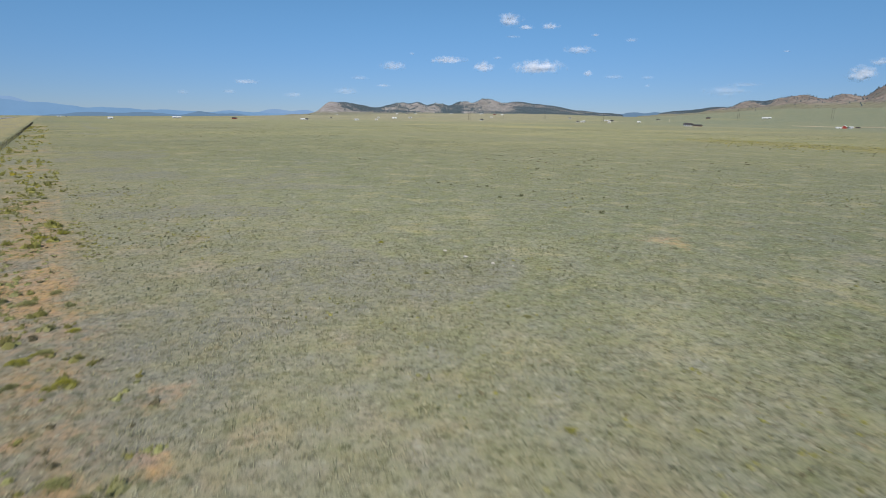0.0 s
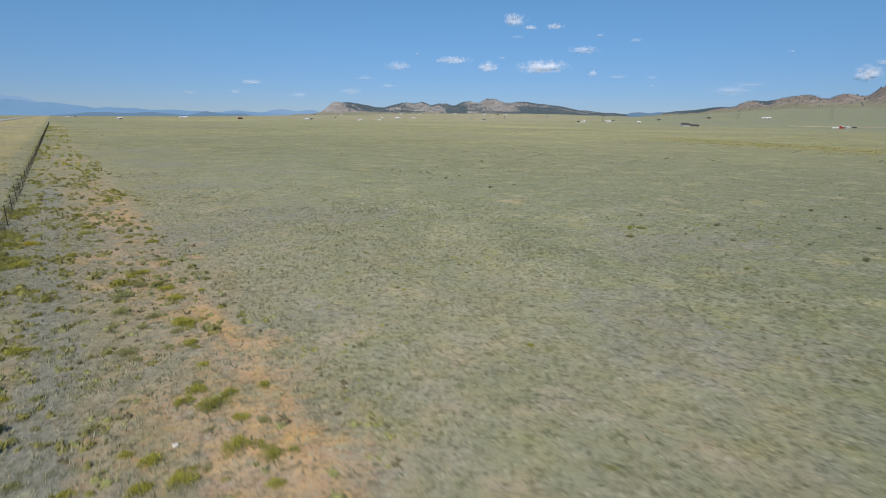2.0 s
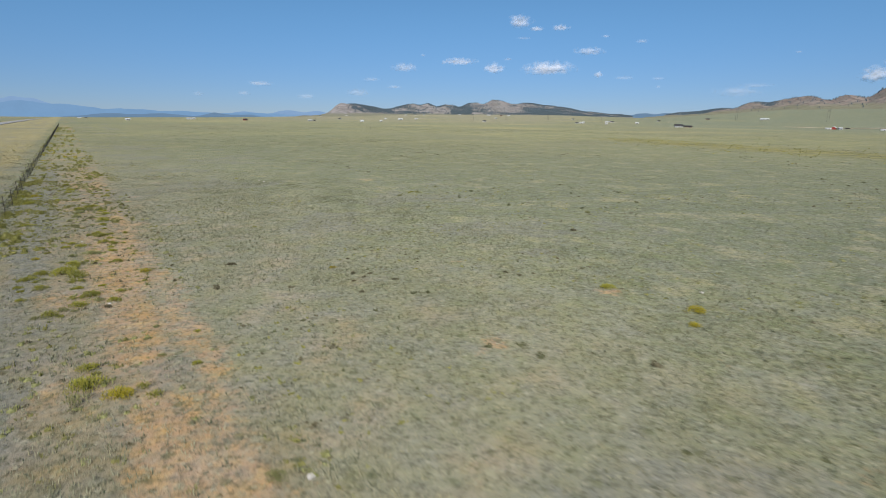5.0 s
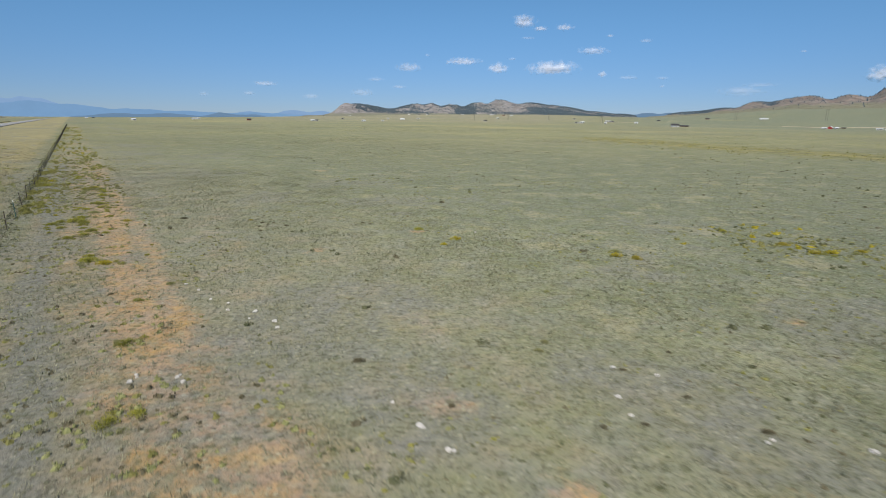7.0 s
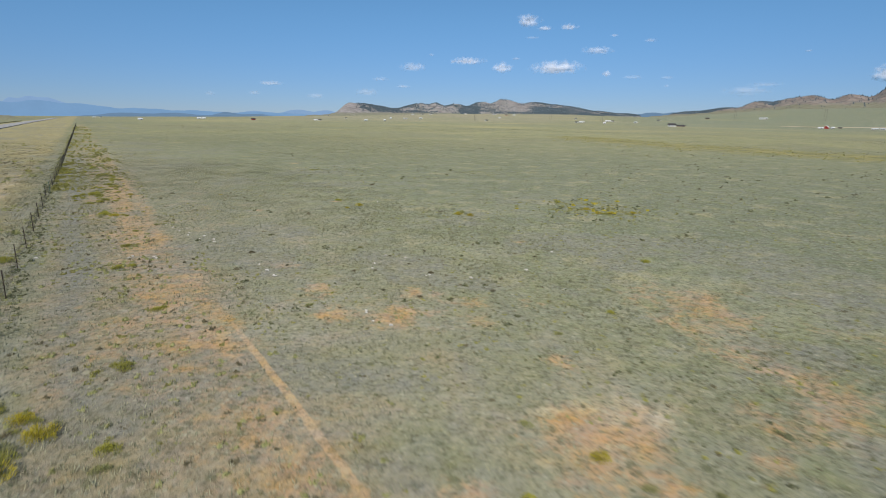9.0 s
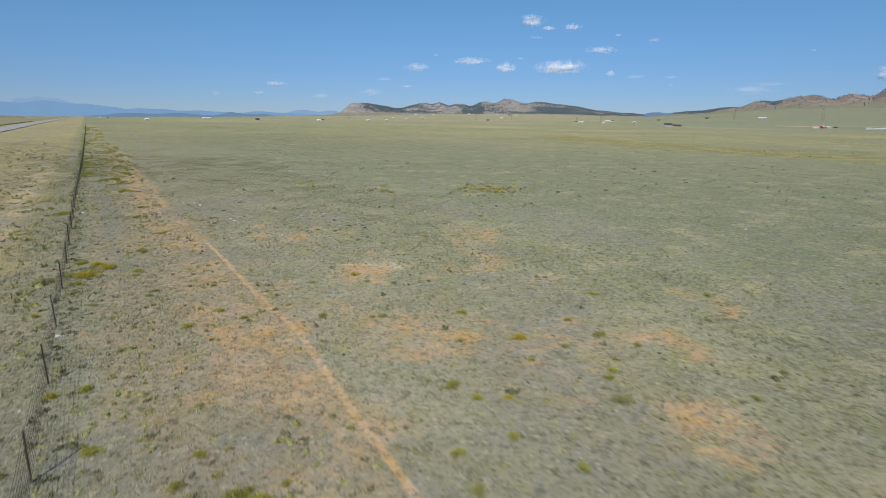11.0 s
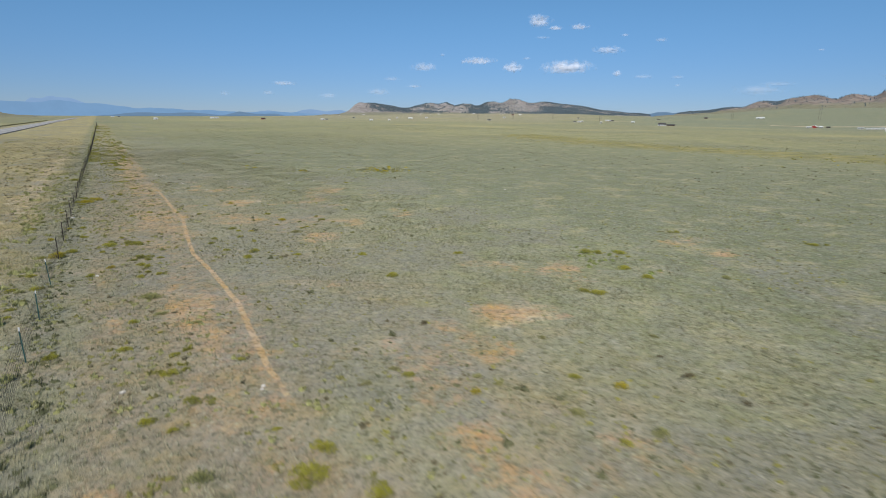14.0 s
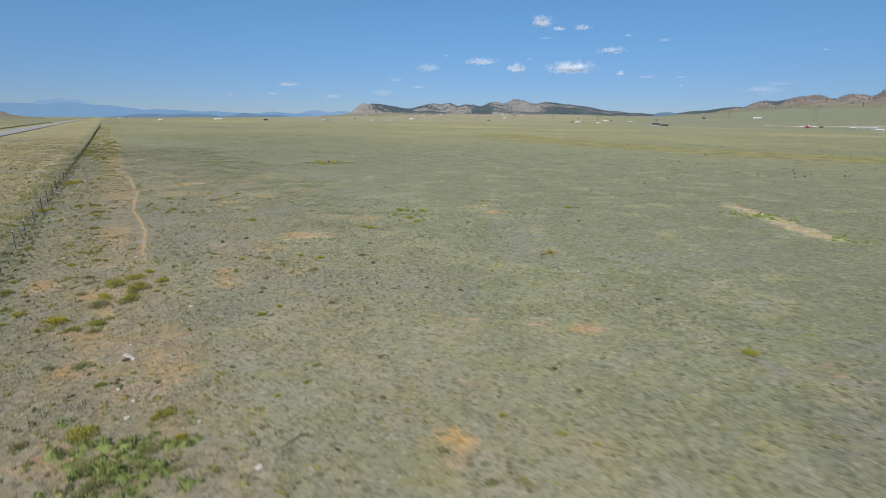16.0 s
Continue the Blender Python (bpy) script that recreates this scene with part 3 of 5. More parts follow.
RIGHT_PEAKS = [(20.6, 17, 2.6, 2.6), (23.2, 22, 2.4, 2.6), (25.7, 37, 1.5, 2.3), (28.4, 37, 2.0, 2.6), (29.9, 41, 2.2, 2.6), (32.6, 44, 1.7, 2.2), (35.8, 70, 1.9, 3.0), (38.5, 90, 3.0, 3.5), (42.0, 76, 2.5, 5.0)]
left_ridge = lambda b: np.interp(b, [-16, -13, -8, 0, 16], [2900, 2980, 3700, 4250, 4400])
right_ridge = lambda b: np.interp(b, [18, 24, 30, 45], [2500, 2350, 2150, 2150])
hill_left, left_field = range_object("hill_range", -19.0, 17.0, 0.07, LEFT_PEAKS, left_ridge, 520, 61, MAT_HILL, "pale rocky hills with dark pine woods across the plain", "hill")
hill_right, right_field = range_object("hill_range", 15.5, 50.0, 0.07, RIGHT_PEAKS, right_ridge, 380, 71, MAT_RUST, "reddish brown dry hills with scattered pines", "hill", 1.0)
SIDE_PEAKS = [(-50.0, 34, 4.0, 3.4), (-45.6, 17, 2.0, 1.9)]
hill_side, side_field = range_object("hill_range", -56.0, -41.0, 0.12, SIDE_PEAKS, lambda b: 1850 + 0 * b, 260, 81, MAT_SIDE_HILL, "low grassy hill with a few pines beyond the road", "hill", rows=40)
WOOD_PEAKS = [(8.0, 52, 3, 4), (11.5, 46, 3, 3), (14.5, 40, 2, 2.5), (17.0, 46, 2, 2), (19.0, 50, 1.6, 1.8), (21.5, 60, 2, 3), (25, 60, 3, 3)]
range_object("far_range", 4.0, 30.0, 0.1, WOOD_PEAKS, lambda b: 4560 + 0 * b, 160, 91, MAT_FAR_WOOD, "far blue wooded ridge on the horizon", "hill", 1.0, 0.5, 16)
LOW_PEAKS = [(-34.0, 24, 3.0, 3.0), (-30.5, 25, 2.5, 3.0), (-25.4, 32, 1.5, 1.3), (-23.5, 20, 2.0, 3.0)]
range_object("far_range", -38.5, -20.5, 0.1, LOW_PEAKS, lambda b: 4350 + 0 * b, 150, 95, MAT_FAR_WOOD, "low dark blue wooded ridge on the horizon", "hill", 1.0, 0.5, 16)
BLUE_PEAKS = [(-43.5, 96, 6.0, 4.5), (-40.3, 104, 3.2, 4.0), (-37.0, 84, 4.0, 4.0), (-33.0, 60, 4.0, 5.0), (-28, 44, 4, 5), (-22.0, 34, 5.0, 4.0)]
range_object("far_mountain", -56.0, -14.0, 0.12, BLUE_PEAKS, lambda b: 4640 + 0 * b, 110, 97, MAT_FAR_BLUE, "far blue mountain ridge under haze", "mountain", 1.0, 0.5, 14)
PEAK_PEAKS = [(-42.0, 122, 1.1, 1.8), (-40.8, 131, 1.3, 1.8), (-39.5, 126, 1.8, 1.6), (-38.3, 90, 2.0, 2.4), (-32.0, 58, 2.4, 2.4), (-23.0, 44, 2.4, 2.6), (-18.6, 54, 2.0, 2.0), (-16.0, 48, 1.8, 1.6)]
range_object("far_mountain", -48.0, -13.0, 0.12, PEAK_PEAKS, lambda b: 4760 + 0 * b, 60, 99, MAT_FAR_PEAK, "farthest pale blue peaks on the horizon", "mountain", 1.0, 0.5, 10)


def pines(name, hill, field, count, wooded, size, label):
    """Pines over a hill: tapered, tiered crowns, thick where wooded() says so."""
    x, y, z, b, q = [v.ravel() for v in field]
    rng = np.random.default_rng(7)
    chance = wooded(x, y, z, b, q)
    hill.data.attributes.new("wood", "FLOAT", "POINT").data.foreach_set("value", np.clip(chance / 1.7, 0, 1).astype(np.float32))
    pick = rng.choice(len(x), count, p=chance / chance.sum())
    grain = 2.5
    px, py = x[pick] + rng.normal(0, grain, count), y[pick] + rng.normal(0, grain, count)
    pz = z[pick] - 1.2
    tall = size * rng.uniform(0.55, 1.25, count)
    tris = []
    for tier, (low, high, wide) in enumerate(((0.05, 0.62, 0.34), (0.38, 1.0, 0.23))):
        for k in range(5):
            a0 = 2 * math.pi * (k + 0.5 * tier) / 5 + rng.uniform(-0.3, 0.3, count)
            a1 = 2 * math.pi * (k + 1 + 0.5 * tier) / 5 + rng.uniform(-0.3, 0.3, count)
            w0, w1 = wide * tall * rng.uniform(0.7, 1.2, count), wide * tall * rng.uniform(0.7, 1.2, count)
            foot0 = np.stack([px + w0 * np.cos(a0), py + w0 * np.sin(a0), pz + low * tall], -1)
            foot1 = np.stack([px + w1 * np.cos(a1), py + w1 * np.sin(a1), pz + low * tall], -1)
            tip = np.stack([px, py, pz + high * tall], -1)
            tris.append(np.stack([foot0, foot1, tip], 1))
    trunk = np.stack([np.stack([px - 0.3, py, pz - 1], -1), np.stack([px + 0.3, py, pz - 1], -1), np.stack([px, py, pz + 0.5 * tall], -1)], 1)
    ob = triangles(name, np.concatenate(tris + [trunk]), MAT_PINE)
    return tagged(ob, label, "trees", kind="stuff")


def left_woods(x, y, z, b, q):
    thick = smooth((fbm(x, y, 260, 111, 4) - 0.5) / 0.08) * smooth((b + 12.6) / 1.0)
    flank = smooth((b - 5.0) / 1.5)
    spur = smooth((b + 13) / 1) * smooth((-7.5 - b) / 1.5) * smooth((z - 48) / 12)
    saddle = smooth((b + 2.5) / 1) * smooth((0.2 - b) / 0.6)
    bald = 1 - 0.5 * np.exp(-((b - 2.6) / 0.9) ** 2)
    return ((0.45 * thick * bald + 1.1 * flank * (0.25 + smooth((fbm(x, y, 120, 113, 3) - 0.42) / 0.15)) + 0.4 * spur + 0.6 * saddle) * smooth((z - 32) / 12) + 0.07 * smooth((z - 40) / 20) * smooth((b + 12.2) / 1)) * (q < 0.35)


def right_woods(x, y, z, b, q):
    crest = smooth((q + 0.5) / 0.3) * (q < 0.3)
    grove = smooth((fbm(x, y, 130, 121, 3) - 0.56) / 0.08) + 1.6 * np.exp(-((b - 27.0) / 0.55) ** 2)
    return (1.2 * crest * smooth((25.0 - b) / 2) * smooth((b - 18) / 2) + 1.1 * grove * crest * smooth((32 - b) / 4) + 0.10 * crest + 0.03 * (q > -0.9) * (q < 0.3)) * smooth((z - 30) / 6)


pines("pine_woods", hill_left, left_field, 22000, left_woods, 8.0, "dark pine woods on the rocky hillside, blue haze in their colour")
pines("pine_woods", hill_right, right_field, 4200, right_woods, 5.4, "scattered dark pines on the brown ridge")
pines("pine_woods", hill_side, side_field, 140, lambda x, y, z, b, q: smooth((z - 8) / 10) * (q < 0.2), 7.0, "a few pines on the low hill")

# ---- clouds ----
def cloud_material():
    m = material("sunlit_cumulus", 1.0)
    n = Nodes(m)
    coord = n.add("ShaderNodeTexCoord").outputs["Object"]
    spread_out = n.add("ShaderNodeVectorMath")
    spread_out.operation = "MULTIPLY_ADD"
    spread_out.inputs[1].default_value = (1, 1, 1)
    n.tree.links.new(coord, spread_out.inputs[0])
    away = n.add("ShaderNodeCombineXYZ")
    n.put(away, "X", n.math("MULTIPLY", n.each(), 37.0)), n.put(away, "Z", n.math("MULTIPLY", n.each(), 61.0))
    n.tree.links.new(away.outputs[0], spread_out.inputs[2])
    rag = n.add("ShaderNodeTexNoise", Scale=1.5, Detail=4.0, Roughness=0.55)
    n.tree.links.new(spread_out.outputs[0], rag.inputs["Vector"])
    body = n.math("ADD", n.attribute("body"), n.math("MULTIPLY", n.math("SUBTRACT", rag.outputs["Fac"], 0.5), 1.35))
    cover_ = n.math("MULTIPLY", n.ramp(body, 0.32, 1.2), n.math("MULTIPLY", n.attribute("thick"), 0.82))
    n.colour((0.85, 0.86, 0.9))
    n.tree.links.new(cover_, n.bsdf.inputs["Alpha"])
    return m


MAT_CLOUD = cloud_material()
CLOUDS = [(4.32, 9.39, 105, 61, 0.80), (5.90, 8.81, 64, 23, 0.70), (8.26, 8.87, 78, 31, 0.70), (12.60, 8.05, 33, 13, 0.50), (15.95, 7.49, 53, 18, 0.40), (11.12, 6.66, 132, 38, 0.55),
          (-1.74, 5.77, 168, 36, 0.75), (1.84, 5.08, 96, 51, 0.75), (7.23, 5.07, 221, 69, 0.95), (12.14, 4.50, 42, 28, 0.70), (3.23, 6.05, 40, 13, 0.35), (14.61, 4.20, 91, 20, 0.25),
          (17.70, 4.11, 57, 15, 0.25), (24.55, 2.79, 175, 46, 0.30), (26.04, 3.35, 113, 20, 0.25)]
CLOUDS_LOW = [(34.34, 3.93, 95, 61, 0.85), (35.45, 4.86, 82, 31, 0.50), (-21.48, 3.31, 115, 23, 0.50), (-23.01, 2.37, 59, 20, 0.30), (-7.28, 5.11, 117, 46, 0.50), (-8.28, 3.28, 66, 15, 0.40),
              (-12.03, 2.61, 105, 36, 0.30), (-10.57, 3.96, 75, 20, 0.30), (-5.38, 6.38, 23, 15, 0.30), (28.82, 6.05, 28, 10, 0.35), (-17.12, 2.18, 72, 26, 0.30), (4.67, 8.00, 65, 15, 0.25),
              (-27.07, 2.21, 42, 20, 0.25), (17.77, 3.38, 22, 13, 0.30)]


def cloud(bearing, height, wide, tall, thick):
    """A low cumulus with a flat foot, bulging towards the viewer, thin at its ragged edge."""
    qx, qz = np.meshgrid(np.linspace(-1.5, 1.5, 37), np.linspace(-1.5, 1.8, 25), indexing="ij")
    lump = fbm(qx * 3 + bearing * 5, qz * 3 + height * 3, 1.0, 5, 3)
    rr = np.hypot(qx, np.where(qz < 0, qz * 1.35, qz * 0.9))
    body = np.clip(1.25 - rr, 0, 1.2)
    y = -0.6 * np.sqrt(np.clip(1.3 - rr * rr, 0, None)) * (0.6 + 0.8 * lump)
    ids = np.arange(qx.size).reshape(qx.shape)
    quads = np.stack([ids[:-1, :-1], ids[1:, :-1], ids[1:, 1:], ids[:-1, 1:]], -1).reshape(-1, 4)
    ob = mesh_object("cloud", np.stack([qx * wide / tall, y, qz], -1).reshape(-1, 3).tolist(), quads.tolist(), MAT_CLOUD, True)
    ob.data.attributes.new("body", "FLOAT", "POINT").data.foreach_set("value", body.astype(np.float32).ravel())
    ob.data.attributes.new("thick", "FLOAT", "POINT").data.foreach_set("value", np.full(qx.size, thick, np.float32))
    x, y = afar(bearing, 4780 * math.cos(radians(height)))
    ob.matrix_world = Matrix.Translation((x, y, 7.7 + 4780 * math.sin(radians(height)))) @ Matrix.Rotation(radians(-bearing), 4, "Z") @ Matrix.Scale(tall * 1.12, 4)
    ob.visible_shadow = False
    look_word = "bright white puffy cumulus cloud" if thick > 0.6 else "thin pale wisp of cloud"
    return tagged(ob, look_word + " in the blue sky", "cloud", "clouds over the plain")


for row in CLOUDS + CLOUDS_LOW:
    cloud(row[0] + 0.3, row[1] - 0.15, *row[2:])

# ---- the road beyond the fence ----
def ribbon(name, u0, u1, s0, s1, rise, mat, step=12.0):
    ss = np.arange(s0, s1 + step, step)
    bend = 2.5 * smooth((ss - 150) / 500)
    verts, faces = [], []
    for s, k in zip(ss, bend):
        for u, drop in ((u0, 0.4), (u0, 0.0), (u1, 0.0), (u1, 0.4)):
            x, y = spot(s, u - k)
            verts.append((x, y, float(lie(x, y)) + rise - drop))
    for i in range(len(ss) - 1):
        for j in range(3):
            a = 4 * i + j
            faces.append((a, a + 1, a + 5, a + 4))
    ob = mesh_object(name, verts, faces, mat)
    if ob.data.polygons[1].normal.z < 0:
        ob.data.flip_normals()
    return ob


tagged(ribbon("road", -41.0, -31.5, -600, 1500, 0.35, MAT_ASPHALT), "pale grey two-lane asphalt road", "road", kind="structure")
for line_u in (-40.3, -36.3, -32.2):
    tagged(ribbon("road_line", line_u - 0.12, line_u + 0.12, -600, 1500, 0.358, MAT_LINE), "worn white painted road line", "road marking", kind="structure")

# ---- the fence ----
fence = thing("fence", "wire stock fence on steel posts running straight across the prairie", "fence")


def t_post(name, mat, tip, label=""):
    """A steel T-post: flange, stem with studs, and a spade just under the soil."""
    bm = bmesh.new()
    box(bm, 0, 0, -0.1, 0.045, 0.009, 1.45)
    box(bm, 0, 0.021, -0.1, 0.009, 0.034, 1.45)
    for k in range(9):
        box(bm, 0, -0.009, 0.2 + 0.13 * k, 0.018, 0.01, 0.02)
    ob = part(name, bm, mat, fence, label)
    if tip:
        bm = bmesh.new()
        box(bm, 0, 0.012, 1.24, 0.051, 0.046, 0.125)
        part("post_tip", bm, MAT_TIP, ob, "white painted tip")
    return ob


post_rusty, post_green = t_post("post", MAT_POST, False), t_post("post", MAT_POST_GREEN, True, "green painted steel post with white tip")
fence_angle = math.atan2(ALONG[1], ALONG[0])
rng = random.Random(3)
post_s = [-81.8 + 5.57 * k for k in range(-13, -5)] + [-109.7, -103.5, -98.9, -93.2, -87.5] + [-81.8 + 5.57 * k for k in range(0, 100)]
for k, s in enumerate(post_s):
    green = k in (9, 10, 11, 26, 47)
    src = post_green if green else post_rusty
    x, y = spot(s, rng.uniform(-0.04, 0.04) + float(fence_bend(s)))
    copy = copy_thing(src, Matrix.Translation((x, y, float(ground_z(s, 0)))) @ Matrix.Rotation(fence_angle, 4, "Z") @ Euler((rng.gauss(0, 0.025), rng.gauss(0, 0.03), 0)).to_matrix().to_4x4())
for src in (post_rusty, post_green):
    for child in list(src.children):
        bpy.data.objects.remove(child)
    bpy.data.objects.remove(src)


def strand(z, radius, sag):
    """One line wire along the whole fence, a thin three-sided tube that sags a little between posts."""
    verts, faces = [], []
    ends = [a + (b - a) * k / 4 for a, b in zip(post_s, post_s[1:]) for k in range(4)] + post_s[-1:]
    for i, s in enumerate(ends):
        x, y = spot(s, -0.03 + float(fence_bend(s)))
        h = z + float(ground_z(s, 0)) - sag * math.sin(math.pi * (i % 4) / 4)
        for a in (0.5, 2.6, 4.7):
            verts.append((x + radius * math.cos(a) * ACROSS[0], y + radius * math.cos(a) * ACROSS[1], h + radius * math.sin(a)))
    for i in range(len(ends) - 1):
        for j in range(3):
            faces.append((3 * i + j, 3 * i + (j + 1) % 3, 3 * i + 3 + (j + 1) % 3, 3 * i + 3 + j))
    ob = mesh_object("wire", verts, faces, MAT_WIRE)
    ob.parent = fence
    return ob


for z in (0.09, 0.21, 0.34, 0.47, 0.61, 0.76, 0.91, 1.06, 1.22):
    strand(z, 0.0042 if z < 1 else 0.005, rng.uniform(0.004, 0.02))
stay_tris = []
for s in np.arange(post_s[0], post_s[-1], 0.3):
    x, y = spot(s, -0.03 + float(fence_bend(s)))
    z, w = float(ground_z(s, 0)), 0.0038
    a, b = np.array([x - w * ALONG[0], y - w * ALONG[1], z + 0.09]), np.array([x + w * ALONG[0], y + w * ALONG[1], z + 0.09])
    c, d = b + (0, 0, 0.82), a + (0, 0, 0.82)
    e, f_ = (a + b) / 2 + (w * ACROSS[0] * 1.5, w * ACROSS[1] * 1.5, 0), (c + d) / 2 + (w * ACROSS[0] * 1.5, w * ACROSS[1] * 1.5, 0)
    stay_tris += [(a, b, c), (a, c, d), (b, e, f_), (b, f_, c), (e, a, d), (e, d, f_)]
mesh_wires = triangles("stay_wire", np.array(stay_tris), MAT_WIRE)
mesh_wires.parent = fence
tagged(mesh_wires, "upright wires of the woven fence", kind="stuff")

# ---- farm buildings across the plain ----
def building(name, b, r, w, d, h, roof_h, wall, roof, label, category, turn=0.0, windows=3):
    """A gabled building: walls, pitched roof with eaves, door and windows."""
    x, y = afar(b, r)
    root = thing(name, label, category, "buildings scattered over the plain")
    root.matrix_world = pose(x, y, float(lie(x, y)) - 0.3, 0, 0, -b + turn)
    bm = bmesh.new()
    made = box(bm, 0, 0, 0, w, d, h)
    part("wall", bm, wall, root)
    bm = bmesh.new()
    e = 0.5
    prof = [(-d / 2 - e, h - 0.2), (0, h + roof_h), (d / 2 + e, h - 0.2), (d / 2 + e, h - 0.45), (0, h + roof_h - 0.25), (-d / 2 - e, h - 0.45)]
    left = [bm.verts.new((-w / 2 - e, py, pz)) for py, pz in prof]
    right = [bm.verts.new((w / 2 + e, py, pz)) for py, pz in prof]
    for i in range(6):
        j = (i + 1) % 6
        bm.faces.new((left[i], left[j], right[j], right[i]))
    for side, flip in ((left, 1), (right, -1)):
        for quad in ((0, 1, 4, 5), (1, 2, 3, 4)):
            bm.faces.new([side[i] for i in quad][::flip])
    bmesh.ops.recalc_face_normals(bm, faces=bm.faces)
    part("roof", bm, roof, root)
    for sx in (-1, 1):
        bm = bmesh.new()
        tri = [bm.verts.new((sx * (w / 2 - 0.01), py, pz)) for py, pz in ((-d / 2, h), (d / 2, h), (0, h + roof_h - 0.25))]
        bm.faces.new(tri[::sx])
        back = [bm.verts.new((sx * (w / 2 - 0.3), v.co.y, v.co.z)) for v in tri]
        bm.faces.new(back[::-sx])
        part("gable", bm, wall, root)
    for i in range(windows):
        bm = bmesh.new()
        box(bm, (i + 0.5) * w / windows - w / 2, -d / 2 - 0.03, 0.35 * h, min(1.6, w / windows * 0.4), 0.12, 0.38 * h)
        part("window", bm, MAT_PANE, root)
    bm = bmesh.new()
    box(bm, w * 0.12, -d / 2 - 0.05, 0, 1.1, 0.14, min(2.1, h * 0.8))
    part("door", bm, MAT_POLE, root)
    return root


building("ranch_house", 19.15, 960, 11, 8, 3.2, 2.2, MAT_WHITE, MAT_ROOF, "long white ranch house with a dark roof", "house", 8, 4)
building("shed", 19.95, 965, 12, 8, 2.2, 1.3, MAT_TAN, MAT_ROOF, "low dark open shed beside the ranch house", "shed", 12, 2)
building("barn", 31.50, 1118, 6.5, 6.5, 3.2, 2.4, MAT_RED, MAT_METAL_ROOF, "red barn with a pale metal roof", "barn", 78, 2)
building("shed", 31.12, 1117, 8, 5, 2.2, 1.0, MAT_WHITE, MAT_METAL_ROOF, "low white shed beside the red barn", "shed", 5, 3)
building("shed", 31.95, 1125, 5, 5, 2.6, 1.2, MAT_METAL_ROOF, MAT_METAL_ROOF, "silver metal shed beside the red barn", "shed", 20, 2)
building("shed", 32.45, 1140, 6, 4, 2.0, 0.8, MAT_TAN, MAT_ROOF, "small tan outbuilding near the barn", "shed", 0, 2)
for b, r, w in ((34.80, 1105, 8), (35.33, 1098, 6.5), (35.80, 1103, 9), (36.25, 1115, 7)):
    building("mobile_home", b, r, w, 4, 2.5, 0.7, MAT_WHITE, MAT_METAL_ROOF, "white mobile home on the open plain", "house", 4, 3)
building("mobile_home", 37.02, 1000, 10, 5, 2.8, 0.9, MAT_WHITE, MAT_METAL_ROOF, "long white mobile home on the open plain", "house", -6, 4)
for b, r, w in ((26.50, 1470, 9), (26.85, 1470, 7), (-7.75, 1535, 11), (-27.85, 1530, 9), (-27.45, 1600, 8)):
    building("house", b, r, w, 8, 2.8, 1.4, MAT_WHITE, MAT_METAL_ROOF, "white house far across the plain", "house", 6, 3)
for i, (b, r) in enumerate(((-15.66, 2500), (-13.66, 2450), (-13.07, 2430), (-13.86, 1639), (-11.77, 1220), (-9.82, 1242), (-7.62, 1535), (-6.10, 1624), (-7.0, 2500), (-6.0, 2497), (-5.13, 2449), (-1.44, 2600),
                           (0.83, 1378), (-9.24, 1630), (1.53, 2398), (1.71, 2655), (3.57, 2256), (2.16, 1743), (10.02, 1246), (10.48, 1250), (10.68, 1290), (9.88, 1702), (13.0, 1429), (13.28, 1433),
                           (13.52, 1421), (12.8, 1168), (15.74, 1280), (17.84, 1506), (-44.49, 1660), (-36.39, 2620), (-35.89, 2632), (-32.8, 1089), (-16.87, 1222), (-16.46, 1230))):
    big = 4.5 + 3 * ((i * 7) % 5) / 4 + (3 if r > 2000 else 0)
    building("house", b, r, big, 5, 2.4, 1.2, MAT_WHITE, MAT_METAL_ROOF if i % 3 else MAT_ROOF, "small white house far across the plain", "house", (i * 37) % 50 - 25, 2)
for b, r in ((2.80, 2252), (-22.93, 1299), (22.08, 1499)):
    building("cabin", b, r, 8, 6, 2.6, 1.5, MAT_TAN if b > 3 else MAT_RED, MAT_ROOF, "small brown cabin far across the plain", "cabin", 15, 2)


def power_pole(b, r, tall, turn=0.0):
    """Two timber poles with a crossarm, braces and insulators."""
    x, y = afar(b, r)
    root = thing("power_pole", "weathered timber H-frame power pole with a crossarm", "power pole", "power poles")
    root.matrix_world = pose(x, y, float(lie(x, y)) - 0.4, 0, 0, -b + turn)
    for sx in (-2.2, 2.2):
        bm = bmesh.new()
        rod(bm, (sx, 0, 0), (sx, 0, tall), 0.28, 8, 0.18)
        part("pole", bm, MAT_POLE, root)
    bm = bmesh.new()
    box(bm, 0, -0.2, tall - 1.6, 9.6, 0.22, 0.3)
    part("crossarm", bm, MAT_POLE, root)
    bm = bmesh.new()
    rod(bm, (-2.2, 0, tall - 5), (2.2, 0, tall - 1.8), 0.09, 5)
    rod(bm, (2.2, 0, tall - 5), (-2.2, 0, tall - 1.8), 0.09, 5)
    part("brace", bm, MAT_POLE, root)
    for sx in (-4.4, 0, 4.4):
        bm = bmesh.new()
        rod(bm, (sx, -0.2, tall - 1.6), (sx, -0.2, tall - 2.9), 0.12, 6)
        part("insulator", bm, MAT_STONE, root)


for b, r, tall in ((31.24, 1394, 26), (24.39, 1433, 22), (-0.38, 1405, 18), (3.17, 1592, 18), (7.36, 1627, 18), (12.48, 1312, 16)):
    power_pole(b, r, tall, 35)
x, y = afar(-12.08, 383)
marker = thing("marker_post", "single dark timber post standing in the pasture", "post")
marker.matrix_world = pose(x, y, float(lie(x, y)) - 0.1)
bm = bmesh.new()
